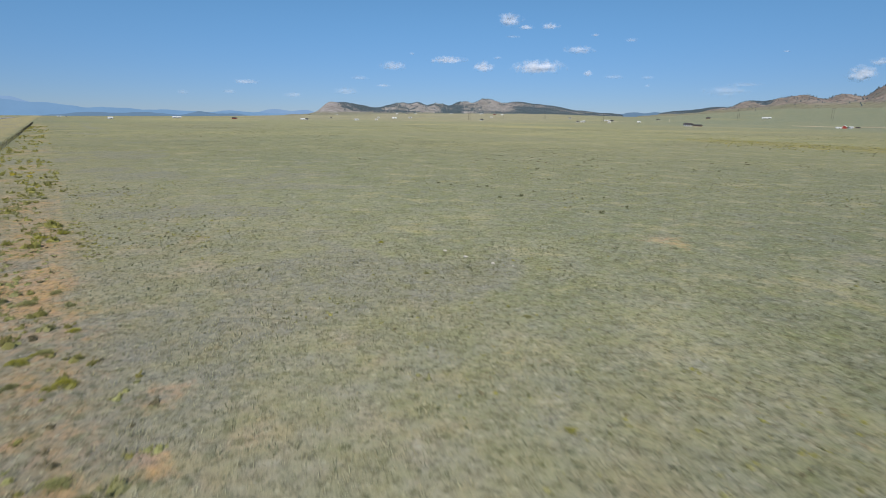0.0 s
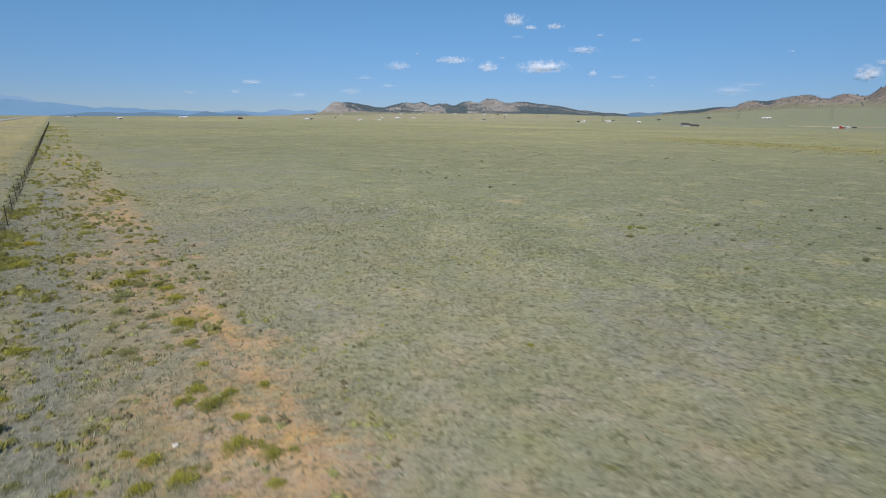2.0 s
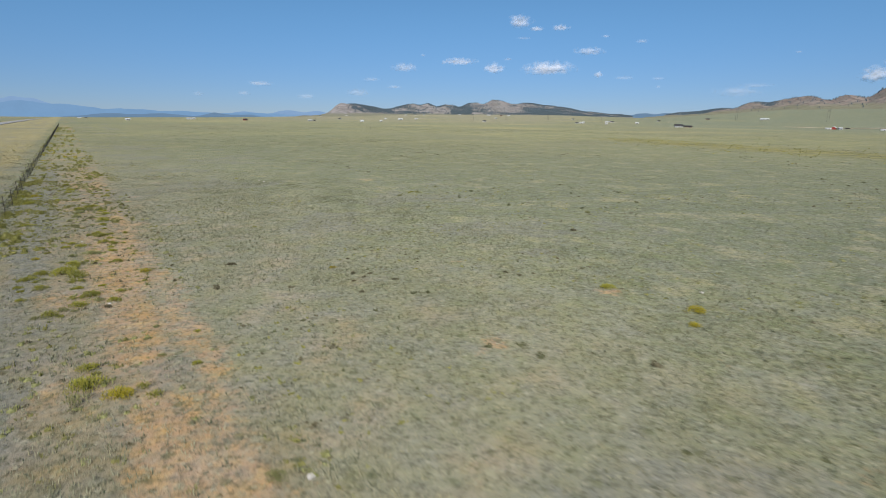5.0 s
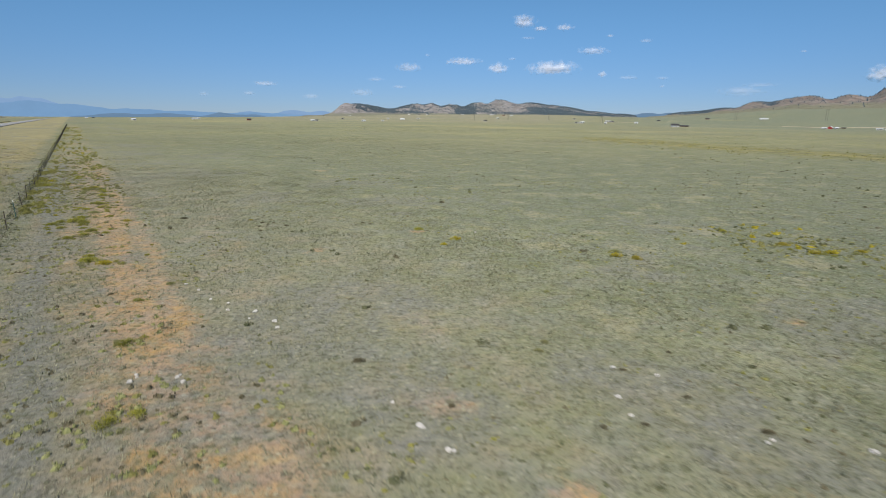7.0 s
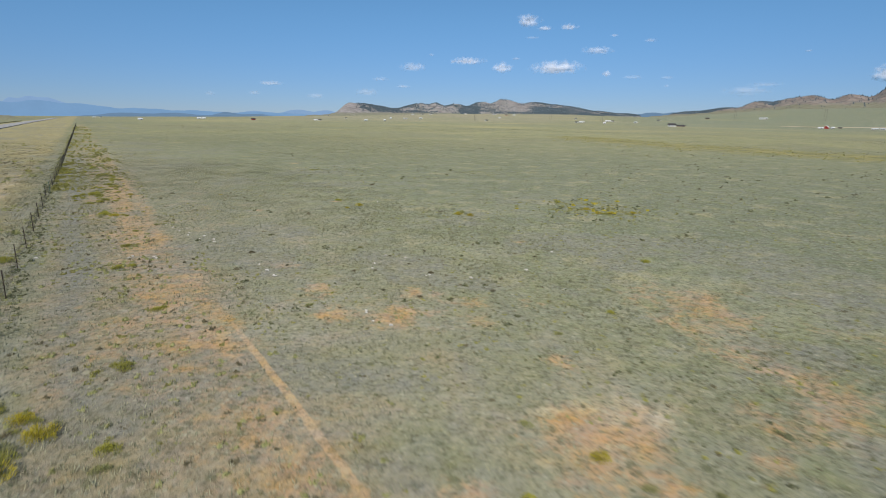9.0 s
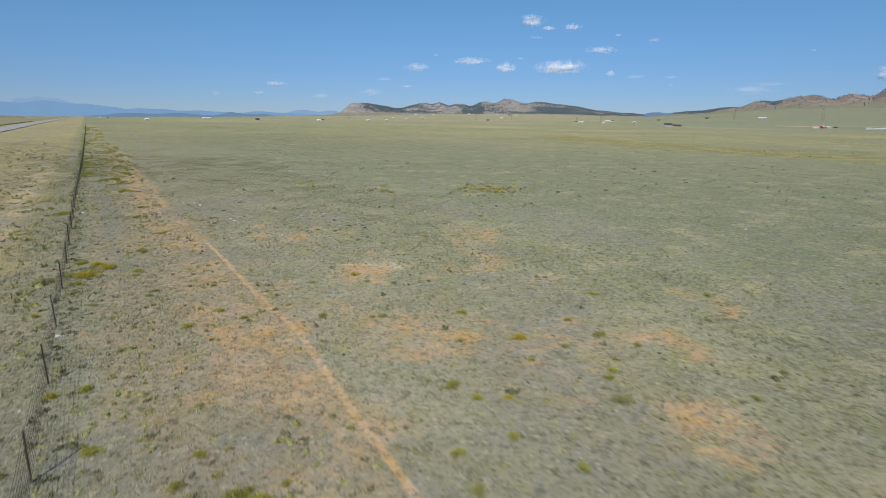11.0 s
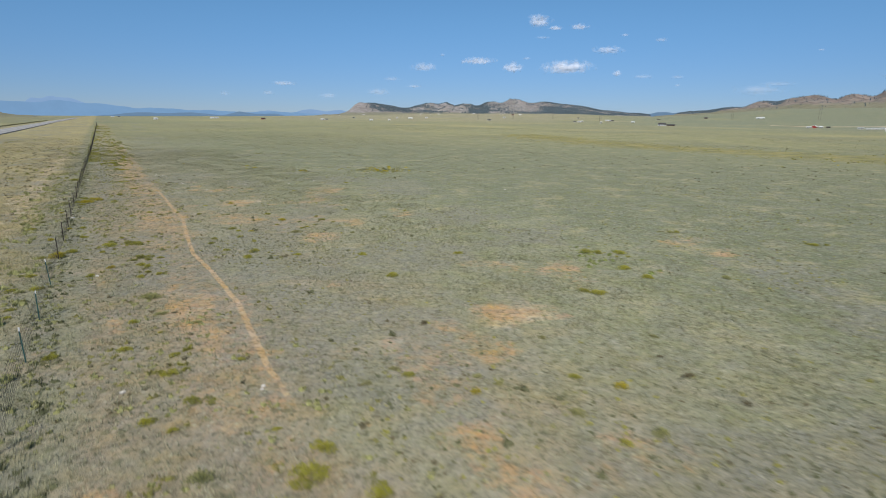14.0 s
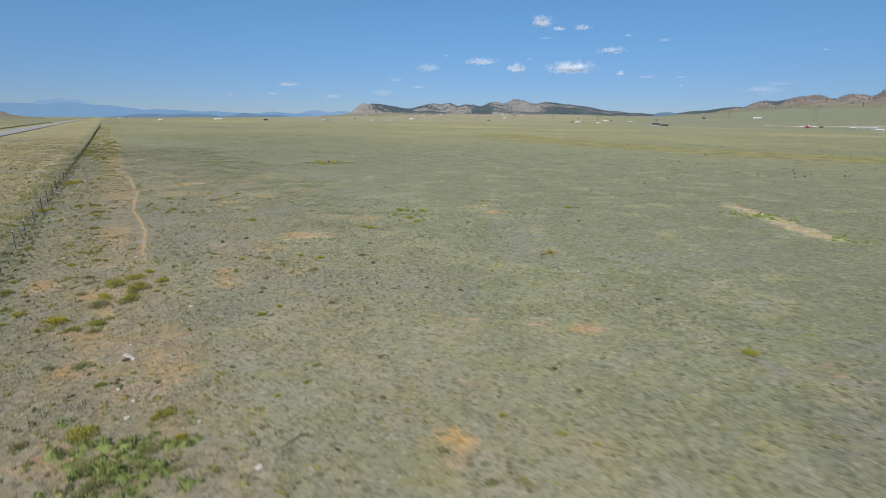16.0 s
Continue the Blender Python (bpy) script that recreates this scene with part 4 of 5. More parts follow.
rod(bm, (0, 0, 0), (0, 0, 2.2), 0.09, 7, 0.08)
part("post", bm, MAT_POLE, marker)


def dirt_track(points, wide, label):
    """A graded dirt road laid along a few turning points on the plain."""
    verts, faces = [], []
    ss = np.linspace(0, 1, 60)
    t = np.linspace(0, 1, len(points))
    bs, rs = np.interp(ss, t, [p[0] for p in points]), np.interp(ss, t, [p[1] for p in points])
    for b, r in zip(bs, rs):
        for side in (-wide, wide):
            x, y = afar(b, r + side)
            verts.append((x, y, float(lie(x, y)) + 0.6))
    for i in range(59):
        faces.append((2 * i, 2 * i + 1, 2 * i + 3, 2 * i + 2))
    ob = mesh_object("dirt_road", verts, faces, MAT_DIRT)
    if ob.data.polygons[0].normal.z < 0:
        ob.data.flip_normals()
    return tagged(ob, label, "road", kind="structure")


dirt_track([(28.0, 1175), (31.0, 1160), (34.5, 1185), (42.0, 1260)], 9, "pale dirt road crossing the plain by the barn")
dirt_track([(13.1, 1400), (16.0, 1330)], 8, "pale dirt track between far houses")
dirt_track([(18.6, 1350), (19.2, 1800)], 14, "pale dirt track climbing beyond the ranch house")

# ---- shrubs ----
def leaf_spray(rng, count, wide, tall, length, width):
    """Short upright leaf blades and twigs that fill a low uneven dome, as loose triangles."""
    clumps = rng.normal(0, 0.52, (max(3, count // 26), 2)) * wide * 0.5
    which = rng.integers(0, len(clumps), count)
    base = clumps[which] + rng.normal(0, 0.17, (count, 2)) * wide * 0.5
    off = np.hypot(base[:, 0], base[:, 1]) / (0.5 * wide)
    keep = off < 1.15
    base, off = base[keep], off[keep]
    n = len(base)
    dome = tall * np.sqrt(np.clip(1.15 - 0.75 * off * off, 0.08, None)) * rng.uniform(0.75, 1.15, n)
    z = dome * rng.uniform(0.05, 0.8, n)
    lean = np.stack([base[:, 0] / wide * 1.3 + rng.normal(0, 0.35, n), base[:, 1] / wide * 1.3 + rng.normal(0, 0.35, n), rng.uniform(0.6, 1.2, n)], -1)
    lean /= np.linalg.norm(lean, axis=1, keepdims=True)
    side = np.cross(lean, rng.normal(0, 1, (n, 3)))
    side /= np.linalg.norm(side, axis=1, keepdims=True)
    foot = np.c_[base, z]
    span = (length * rng.uniform(0.6, 1.3, n))[:, None]
    broad = (width * rng.uniform(0.7, 1.3, n))[:, None]
    mid = foot + lean * span * 0.5
    tip = foot + lean * span
    return np.concatenate([np.stack([foot, mid + side * broad, tip], 1), np.stack([foot, tip, mid - side * broad], 1)])


def shrub_kind(seed, mat, label, flat):
    """A shrub of unit width: a fan of woody stems and a crown of leaf blades."""
    rng = np.random.default_rng(seed)
    root = thing("shrub", label, "shrub", "shrubs on the prairie")
    bm = bmesh.new()
    for _ in range(7):
        a, lean = rng.uniform(0, 6.28), rng.uniform(0.1, 0.34)
        rod(bm, (0.05 * math.cos(a), 0.05 * math.sin(a), -0.06), (lean * math.cos(a), lean * math.sin(a), flat * rng.uniform(0.45, 0.75)), 0.014, 4, 0.006)
    part("stems", bm, MAT_STEM, root)
    crown = triangles("foliage", leaf_spray(rng, 1150, 1.0, flat, 0.11, 0.0105), mat)
    crown.parent = root
    return root


KINDS = {
    "green": [shrub_kind(k, MAT_GREEN, "yellow-green rabbitbrush shrub on bare prairie soil", h) for k, h in ((1, 0.4), (2, 0.3), (3, 0.45), (4, 0.27), (12, 0.35))],
    "grey": [shrub_kind(k, MAT_GREY, "grey-green sagebrush clump in short grass", h) for k, h in ((5, 0.3), (6, 0.36), (7, 0.24))],
    "gold": [shrub_kind(k, MAT_GOLD, "golden blooming rabbitbrush shrub beside the fence line", h) for k, h in ((8, 0.5), (9, 0.4))],
    "brown": [shrub_kind(k, MAT_BROWN, "dry brown brush clump in short grass", h) for k, h in ((10, 0.4), (11, 0.5))]}
GREEN_SHRUBS_A = [(35.0, 7.7, 0.95), (34.3, 6.8, 1.48), (33.4, 5.4, 1.50), (26.1, 4.2, 0.86), (23.7, 21.1, 0.30), (20.8, 4.6, 0.72), (19.1, 4.4, 0.57), (18.6, 7.6, 0.37), (17.8, 0.9, 0.84), (16.9, 6.3, 0.46), (14.7, 7.3, 0.52), (13.5, 3.6, 0.49), (12.4, 1.6, 0.72), (8.3, 6.0, 0.92), (7.9, 5.5, 0.43), (6.9, 5.0, 0.64), (6.4, 15.8, 0.25), (6.1, 6.3, 0.59), (5.4, 6.5, 0.57), (4.5, 7.6, 0.33), (3.9, 6.6, 0.56), (1.3, 2.0, 0.54), (1.0, 6.3, 0.71), (-0.8, 6.2, 0.49), (-1.8, 1.8, 0.39), (-2.5, 6.2, 0.33), (-3.9, 5.7, 0.47), (-4.5, 6.4, 0.40), (-4.6, 7.2, 0.38), (-4.9, 5.9, 0.76)]
GREEN_SHRUBS_B = [(-5.8, 6.3, 0.39), (-5.9, 4.0, 0.33), (-6.4, 4.4, 0.45), (-6.6, 3.0, 0.29), (-6.6, 14.7, 0.25), (-6.9, 5.9, 0.61), (-7.2, 4.1, 0.44), (-7.4, 4.8, 0.49), (-7.6, 6.4, 0.46), (-8.3, 3.3, 0.34), (-8.5, 6.2, 0.38), (-9.5, 6.2, 0.43), (-10.8, 7.1, 0.25), (-11.8, 4.4, 0.63), (-12.2, 6.3, 0.48), (-13.1, 3.2, 0.59), (-13.6, 4.0, 0.92), (-13.9, 2.7, 0.62), (-14.5, 4.5, 0.95), (-15.1, 2.4, 0.38), (-15.6, 3.2, 0.51), (-15.7, 2.5, 0.27), (-16.5, 4.5, 0.38), (-16.5, 5.4, 0.33), (-16.7, 7.0, 0.25), (-17.2, 2.6, 0.39), (-17.9, 6.0, 0.40), (-18.0, 4.9, 0.59), (-19.1, 4.5, 0.59), (-19.1, 5.7, 0.51)]
GREEN_SHRUBS_C = [(-19.8, 3.6, 0.57), (-24.2, 7.8, 0.25), (-25.5, 4.6, 0.55), (-26.8, 4.5, 0.96), (-26.9, 7.3, 0.31), (-28.8, 23.9, 0.60), (-35.2, 6.1, 0.43), (-39.9, 5.3, 0.61), (-40.5, 42.0, 0.91), (-40.6, -0.7, 1.05), (-45.1, 5.2, 0.44), (-45.3, 4.5, 0.54), (-53.3, 5.5, 0.55), (-58.7, 4.0, 0.65), (-59.3, 29.9, 0.49), (-59.9, 0.8, 0.67), (-63.5, 3.4, 0.56), (-63.7, 21.5, 0.38), (-64.7, 0.7, 0.57), (-66.1, 0.6, 0.32), (-68.2, 6.4, 0.28), (-70.3, 10.8, 0.33), (-72.2, 5.9, 0.43), (-73.3, 8.0, 0.32), (-73.5, 4.4, 0.44), (-73.6, 6.6, 0.41), (-75.1, 9.5, 0.38), (-76.4, -2.2, 0.60), (-77.4, 1.0, 0.44)]
GREEN_SHRUBS_D = [(-77.9, 14.8, 0.49), (-79.2, 21.7, 0.45), (-81.0, 18.2, 0.38), (-81.2, 1.1, 0.48), (-82.4, 26.3, 0.40), (-82.8, 3.4, 0.39), (-82.9, 18.0, 0.60), (-83.1, 14.2, 0.30), (-83.2, 10.8, 0.52), (-83.8, 2.7, 0.37), (-84.2, 11.0, 0.43), (-84.3, 18.5, 0.33), (-84.7, 16.8, 0.23), (-84.9, 3.7, 0.60), (-85.0, 4.9, 0.27), (-85.2, 16.0, 0.36), (-85.2, 2.6, 0.86), (-85.5, 15.5, 0.34), (-85.5, 4.2, 0.75), (-86.0, 0.6, 0.61), (-86.2, 8.9, 0.39), (-86.4, 10.6, 0.36), (-86.8, 2.2, 0.32), (-87.6, 8.5, 0.45), (-88.3, 11.2, 0.34), (-88.5, 1.4, 0.28), (-89.2, 7.6, 0.22), (-89.4, 4.2, 0.74), (-89.9, 3.8, 0.40), (-90.1, 5.2, 0.36)]
GREEN_SHRUBS_E = [(-90.1, 9.0, 0.46), (-90.2, 4.5, 0.40), (-91.1, -1.1, 0.49), (-91.3, 10.5, 0.64), (-91.4, 4.1, 0.52), (-91.9, 4.4, 0.47), (-92.5, 1.6, 0.48), (-92.6, 9.8, 0.54), (-93.2, 4.3, 0.40), (-93.3, 12.7, 0.40), (-93.6, -1.7, 0.56), (-93.9, 4.8, 0.42), (-93.9, -0.7, 0.56), (-94.0, 3.9, 0.44), (-95.5, 16.2, 0.54), (-96.8, -1.4, 0.40), (-97.9, -1.4, 0.38), (-98.3, 21.7, 0.54), (-100.7, 15.7, 0.65), (-101.2, 3.2, 0.41), (-102.3, 29.1, 0.69), (-102.8, 29.7, 0.62), (-103.0, 4.1, 0.22), (-103.6, 30.9, 0.87), (-103.7, 0.5, 0.53), (-104.2, 2.8, 0.45), (-105.3, 4.8, 0.40), (-105.6, 4.3, 0.37), (-106.2, 28.1, 0.66), (-107.1, 4.0, 0.57)]
GREEN_SHRUBS_F = [(-107.2, 6.3, 0.31), (-108.0, 22.9, 0.61), (-108.1, 27.8, 0.65), (-108.6, 23.3, 0.69), (-109.0, 44.9, 0.97), (-109.5, 4.4, 0.56), (-110.1, 3.1, 0.45), (-110.9, 3.7, 0.33), (-111.4, 10.9, 0.43), (-112.3, 6.2, 0.25), (-112.5, 0.7, 0.44), (-113.8, 7.0, 0.59), (-114.4, 15.7, 0.40), (-114.7, 0.6, 0.73), (-114.7, 6.3, 0.90), (-115.8, 5.3, 0.97), (-116.3, 7.4, 0.62), (-117.3, 6.3, 1.06), (-117.9, 4.8, 0.67), (-117.9, 14.1, 0.33), (-118.0, 7.1, 0.35), (-118.8, 5.9, 0.88), (-119.8, 1.1, 0.34), (-121.3, 57.2, 1.50), (-121.8, 4.5, 0.76), (-122.0, 3.7, 0.51), (-123.4, 11.9, 0.31), (-124.1, 10.9, 0.41), (-127.6, 5.7, 0.22), (-128.1, 4.7, 0.41)]
GREEN_SHRUBS_G = [(-129.2, 8.3, 0.22), (-131.2, 4.3, 0.83), (-131.2, 6.4, 0.62), (-131.4, 10.7, 0.28), (-131.8, 9.6, 0.26), (-133.6, 8.4, 0.22), (-134.7, 19.1, 0.22), (-136.5, 15.1, 0.29), (-137.9, 26.0, 0.56), (-138.1, 16.0, 0.31)]
GREY_SHRUBS_A = [(25.7, 5.2, 0.62), (23.2, 7.2, 0.43), (22.2, 6.4, 0.57), (17.6, 19.8, 0.25), (17.2, 6.9, 0.48), (16.5, 4.9, 0.43), (16.3, 7.6, 0.34), (15.3, 6.2, 0.38), (11.6, 19.7, 0.30), (10.5, 7.0, 0.51), (10.1, 5.7, 0.32), (9.8, 7.4, 0.27), (7.6, 7.6, 0.22), (6.6, 6.7, 0.32), (6.3, 5.7, 0.58), (6.2, 10.5, 0.31), (5.2, 5.0, 0.71), (3.2, 4.8, 0.74), (2.5, 33.5, 0.80), (2.2, 5.6, 0.46), (2.0, 4.4, 0.40), (1.4, 5.2, 0.38), (1.3, 30.7, 0.60), (0.8, 2.7, 0.34), (-0.5, 4.6, 0.85), (-0.7, 5.6, 0.35), (-2.2, 2.5, 0.32), (-3.5, 4.2, 0.26), (-3.7, 2.5, 0.24), (-4.0, 2.1, 0.28)]
GREY_SHRUBS_B = [(-4.3, 5.3, 0.32), (-4.4, 3.5, 0.41), (-4.5, 8.7, 0.22), (-4.6, 2.7, 0.25), (-5.8, 2.2, 0.35), (-5.9, 5.6, 0.24), (-6.2, 6.7, 0.36), (-6.2, 29.1, 0.40), (-7.5, 3.2, 0.28), (-9.7, 5.2, 0.75), (-9.8, 4.4, 0.40), (-11.1, 3.9, 0.34), (-11.8, 11.8, 0.25), (-14.2, 3.3, 0.35), (-15.0, 38.7, 0.50), (-17.3, 4.8, 0.25), (-18.8, 5.2, 0.34), (-23.0, 6.7, 0.26), (-24.0, 1.0, 0.39), (-24.0, 6.3, 0.25), (-25.7, 6.5, 0.25), (-33.4, 7.6, 0.43), (-40.4, 30.4, 0.64), (-43.6, 21.6, 0.33), (-44.2, 4.0, 0.22), (-47.6, 17.5, 0.34), (-48.0, 16.8, 0.33), (-49.0, 4.2, 0.28), (-56.1, 11.1, 0.36), (-61.6, 23.8, 0.29)]
GREY_SHRUBS_C = [(-61.8, 15.7, 0.25), (-63.4, -0.8, 1.04), (-64.2, 17.9, 0.36), (-64.3, 3.2, 0.44), (-66.6, 1.4, 0.32), (-67.7, 3.8, 0.44), (-68.1, 12.7, 0.40), (-68.3, -0.6, 0.29), (-68.3, 3.5, 0.43), (-68.6, 1.2, 0.40), (-68.8, 0.5, 0.39), (-69.3, 4.2, 0.25), (-70.4, -0.6, 0.35), (-71.5, 13.3, 0.34), (-72.6, 14.3, 0.36), (-73.3, -1.8, 0.53), (-75.6, 21.4, 0.35), (-75.9, 21.8, 0.35), (-76.3, 11.3, 0.29), (-76.5, 11.7, 0.42), (-77.7, 23.7, 0.25), (-80.2, 3.8, 0.34), (-80.4, 13.0, 0.34), (-82.5, 10.3, 0.27), (-82.8, 6.9, 0.25), (-82.9, 16.1, 0.41), (-84.2, 23.3, 0.34), (-86.7, 14.7, 0.62), (-87.9, 5.5, 0.33), (-88.4, -0.5, 0.37)]
GREY_SHRUBS_D = [(-88.4, 20.9, 0.33), (-88.8, 18.3, 0.42), (-93.5, 11.6, 0.29), (-94.0, 0.8, 0.28), (-98.0, 4.1, 0.96), (-100.7, 4.3, 0.49), (-101.1, 39.8, 0.76), (-102.0, 4.3, 0.22), (-102.6, 5.5, 0.37), (-103.9, 8.1, 0.30), (-108.5, 10.2, 0.25), (-110.4, 31.6, 0.52), (-110.7, 10.7, 0.37), (-111.2, 9.4, 0.41), (-111.4, 17.0, 0.35), (-112.6, 12.9, 0.36), (-113.4, 13.2, 0.34), (-113.5, 4.0, 0.64), (-113.6, 21.0, 0.35), (-113.6, 2.7, 0.29), (-114.9, 4.1, 0.52), (-115.7, 1.5, 0.38), (-116.1, 14.1, 0.52), (-116.8, 3.8, 0.54), (-117.6, 0.9, 0.41), (-118.1, 15.3, 0.55), (-119.1, 4.5, 0.95), (-122.2, 29.6, 0.44), (-122.7, 4.4, 0.51), (-125.7, 3.1, 0.33)]
GREY_SHRUBS_E = [(-126.2, 4.1, 0.68), (-130.3, 11.4, 0.34), (-131.0, 2.8, 0.51), (-132.9, 5.9, 0.58), (-133.0, 4.5, 0.76), (-133.6, 5.6, 0.69), (-133.9, 4.7, 0.78), (-133.9, 7.6, 0.26), (-134.2, 6.4, 0.41), (-134.7, 7.2, 0.34), (-139.2, 13.7, 0.37)]
GOLD_SHRUBS_A = [(-87.0, -0.2, 0.80), (-81.3, -0.8, 0.45), (-77.4, 0.1, 0.45), (17.4, 1.9, 0.85), (-9.6, 2.8, 0.35), (-15.2, 7.2, 0.49), (-19.1, 15.0, 0.33), (-27.9, 5.2, 0.79), (-32.7, 24.3, 0.63), (-33.5, 22.8, 0.42), (-41.1, 29.6, 0.69), (-42.1, 30.1, 0.61), (-44.9, 41.1, 1.31), (-47.0, 40.3, 1.06), (-47.5, 41.2, 0.99), (-48.4, 43.1, 0.89), (-60.8, 1.5, 0.66), (-62.0, 2.0, 0.77), (-63.3, 1.0, 1.09), (-68.9, -0.8, 0.37), (-70.2, 13.2, 0.45), (-81.4, 15.1, 0.59), (-84.7, 11.8, 0.31), (-86.3, -0.1, 0.67), (-91.2, 2.6, 0.45), (-113.5, 12.2, 0.33), (-115.7, 16.5, 0.41), (-118.7, 1.5, 0.48), (-120.7, 3.0, 0.91), (-122.2, 30.3, 0.57), (-132.8, 6.6, 0.37)]
BROWN_SHRUBS_A = [(7.8, 8.1, 0.22), (-16.0, 10.9, 0.47), (-18.0, 16.3, 0.22), (-19.3, 32.2, 0.39), (-19.8, 5.4, 0.32), (-20.6, 15.4, 0.31), (-21.0, 16.1, 0.24), (-21.4, 15.6, 0.22), (-21.7, 14.9, 0.22), (-22.5, 16.6, 0.27), (-23.3, 14.5, 0.23), (-24.4, 21.7, 0.24), (-25.2, 21.9, 0.24), (-33.7, 5.2, 0.27), (-45.4, 11.4, 0.37), (-49.3, 12.3, 0.27), (-50.5, 18.0, 0.24), (-50.5, 20.4, 0.22), (-52.3, 14.9, 0.22), (-52.6, 18.1, 0.22), (-52.8, 15.9, 0.22), (-54.7, 18.2, 0.34), (-55.1, 25.2, 0.25), (-55.9, 14.8, 0.22), (-57.7, 15.7, 0.26), (-58.8, 19.1, 0.25), (-107.6, 13.7, 0.38), (-114.9, 19.6, 0.24), (-116.4, 19.1, 0.43), (-118.5, 19.0, 0.33)]
BROWN_SHRUBS_B = [(-124.4, 19.4, 0.25), (-125.7, 20.7, 0.25), (-126.4, 5.5, 0.31), (-131.9, 28.5, 0.32), (-135.0, 18.6, 0.24), (-135.5, 10.2, 0.22), (-136.6, 18.2, 0.27)]
STONES = [(-37.5, 9.2), (-38.3, 9.0), (-36.6, 8.7), (-39.0, 9.9), (-39.6, 9.5), (-40.5, 10.2), (-41.2, 10.1), (-35.0, 8.5), (-33.8, 8.2), (-43.3, 6.5), (-43.4, 6.4), (-42.6, 5.4), (-43.0, 5.2), (-49.6, 11.1), (-50.9, 11.1), (-51.5, 16.5), (-54.9, 18.0), (-42.8, 5.4), (-40.5, 0.8), (-51.0, 11.2), (-49.7, 11.1), (-58.2, 12.8), (-59.2, 12.6), (-60.0, 13.0), (-43.8, 6.5), (-54.7, 27.0), (20.4, 22.8), (16.5, 23.7), (17.3, 23.2), (18.9, 22.9), (-71.9, 0.1), (-74.6, 44.5), (-40.9, 0.7), (-77.8, -0.6), (-91.2, 9.4), (-107.7, 2.6), (-126.1, 5.6), (-126.4, 5.7), (-125.9, 5.5), (-124.9, 5.7), (-121.4, 8.3), (-126.3, 5.7), (-130.8, 5.4), (-129.8, 5.6), (-128.7, 5.2), (-135.2, 8.2), (-132.1, 7.2), (-121.4, 8.3), (-19.4, 5.5), (-6.1, 4.9)]
STONES_MORE = [(-50.2, 17.9), (-51.3, 18.6), (-52.3, 16.0), (-54.9, 17.8), (-56.5, 19.5), (-56.9, 22.9), (-58.0, 12.9), (-48.2, 11.1), (-126.2, 28.8), (-92.6, 1.9), (-109.6, 6.5), (-109.8, 6.4), (-31.5, 26.8)]


YOUNG = {True: [], False: []}


def plant(kind, rows):
    rng = random.Random(len(rows) * 7 + len(kind))
    for s, u, wide in rows:
        src, reach, extra = rng.choice(KINDS[kind]), wide, 0
        if (u > 12 or s > -4) and wide > 0.75:
            wide, extra = 0.62, 4
        x, y = spot(s, u)
        m = pose(x, y, float(ground_z(s, u)), 0, 0, rng.uniform(0, 360)) @ Matrix.Diagonal((wide * rng.uniform(0.95, 1.2), wide * rng.uniform(0.75, 1.0), wide * rng.uniform(0.75, 1.0), 1))
        copy_thing(src, m)
        for _ in range(rng.choice((1, 2, 3)) if kind in ("green", "gold") and (wide > 0.9 or (wide > 0.45 and u < 8)) else extra):
            a, d, small_one = rng.uniform(0, 2 * math.pi), rng.uniform(0.5, 1.15) * reach, wide * rng.uniform(0.3, 0.65)
            x2, y2 = x + d * math.cos(a), y + d * math.sin(a)
            YOUNG[rng.random() < 0.7].append((x2, y2, float(ground_z(s, u)) - 0.01, small_one))


plant("green", GREEN_SHRUBS_A)
plant("green", GREEN_SHRUBS_B)
plant("green", GREEN_SHRUBS_C)
plant("green", GREEN_SHRUBS_D)
plant("green", GREEN_SHRUBS_E)
plant("green", GREEN_SHRUBS_F)
plant("green", GREEN_SHRUBS_G)
plant("grey", GREY_SHRUBS_A)
plant("grey", GREY_SHRUBS_B)
plant("grey", GREY_SHRUBS_C)
plant("grey", GREY_SHRUBS_D)
plant("grey", GREY_SHRUBS_E)
plant("gold", GOLD_SHRUBS_A)
plant("brown", BROWN_SHRUBS_A)
plant("brown", BROWN_SHRUBS_B)
for kind in KINDS.values():
    for src in kind:
        for child in list(src.children):
            bpy.data.objects.remove(child)
        bpy.data.objects.remove(src)


for green, mat in ((True, MAT_GREEN), (False, MAT_GREY)):
    rng = np.random.default_rng(70 + green)
    heaps = [leaf_spray(rng, 420, w, 0.38 * w, 0.13 * w, 0.016 * w) + (x, y, z) for x, y, z, w in YOUNG[green]]
    tagged(triangles("young_shrubs", np.concatenate(heaps), mat), "small young brush round the larger shrubs", "shrubs", kind="stuff")


def hummock(rng, sides=7):
    """The dense low heart of a small bush, an uneven mound of loose faces."""
    a = 2 * math.pi * (np.arange(sides) + rng.uniform(-0.3, 0.3, sides)) / sides
    low, high = rng.uniform(0.26, 0.48, sides), rng.uniform(0.16, 0.34, sides)
    foot = np.stack([low * np.cos(a), low * np.sin(a), np.zeros(sides)], -1)
    brow = np.stack([high * np.cos(a + 0.3), high * np.sin(a + 0.3), rng.uniform(0.1, 0.26, sides)], -1)
    top = np.array([rng.uniform(-0.08, 0.08), rng.uniform(-0.08, 0.08), rng.uniform(0.24, 0.34)])
    tris = []
    for k in range(sides):
        j = (k + 1) % sides
        tris += [(foot[k], foot[j], brow[k]), (foot[j], brow[j], brow[k]), (brow[k], brow[j], top)]
    return np.array(tris)


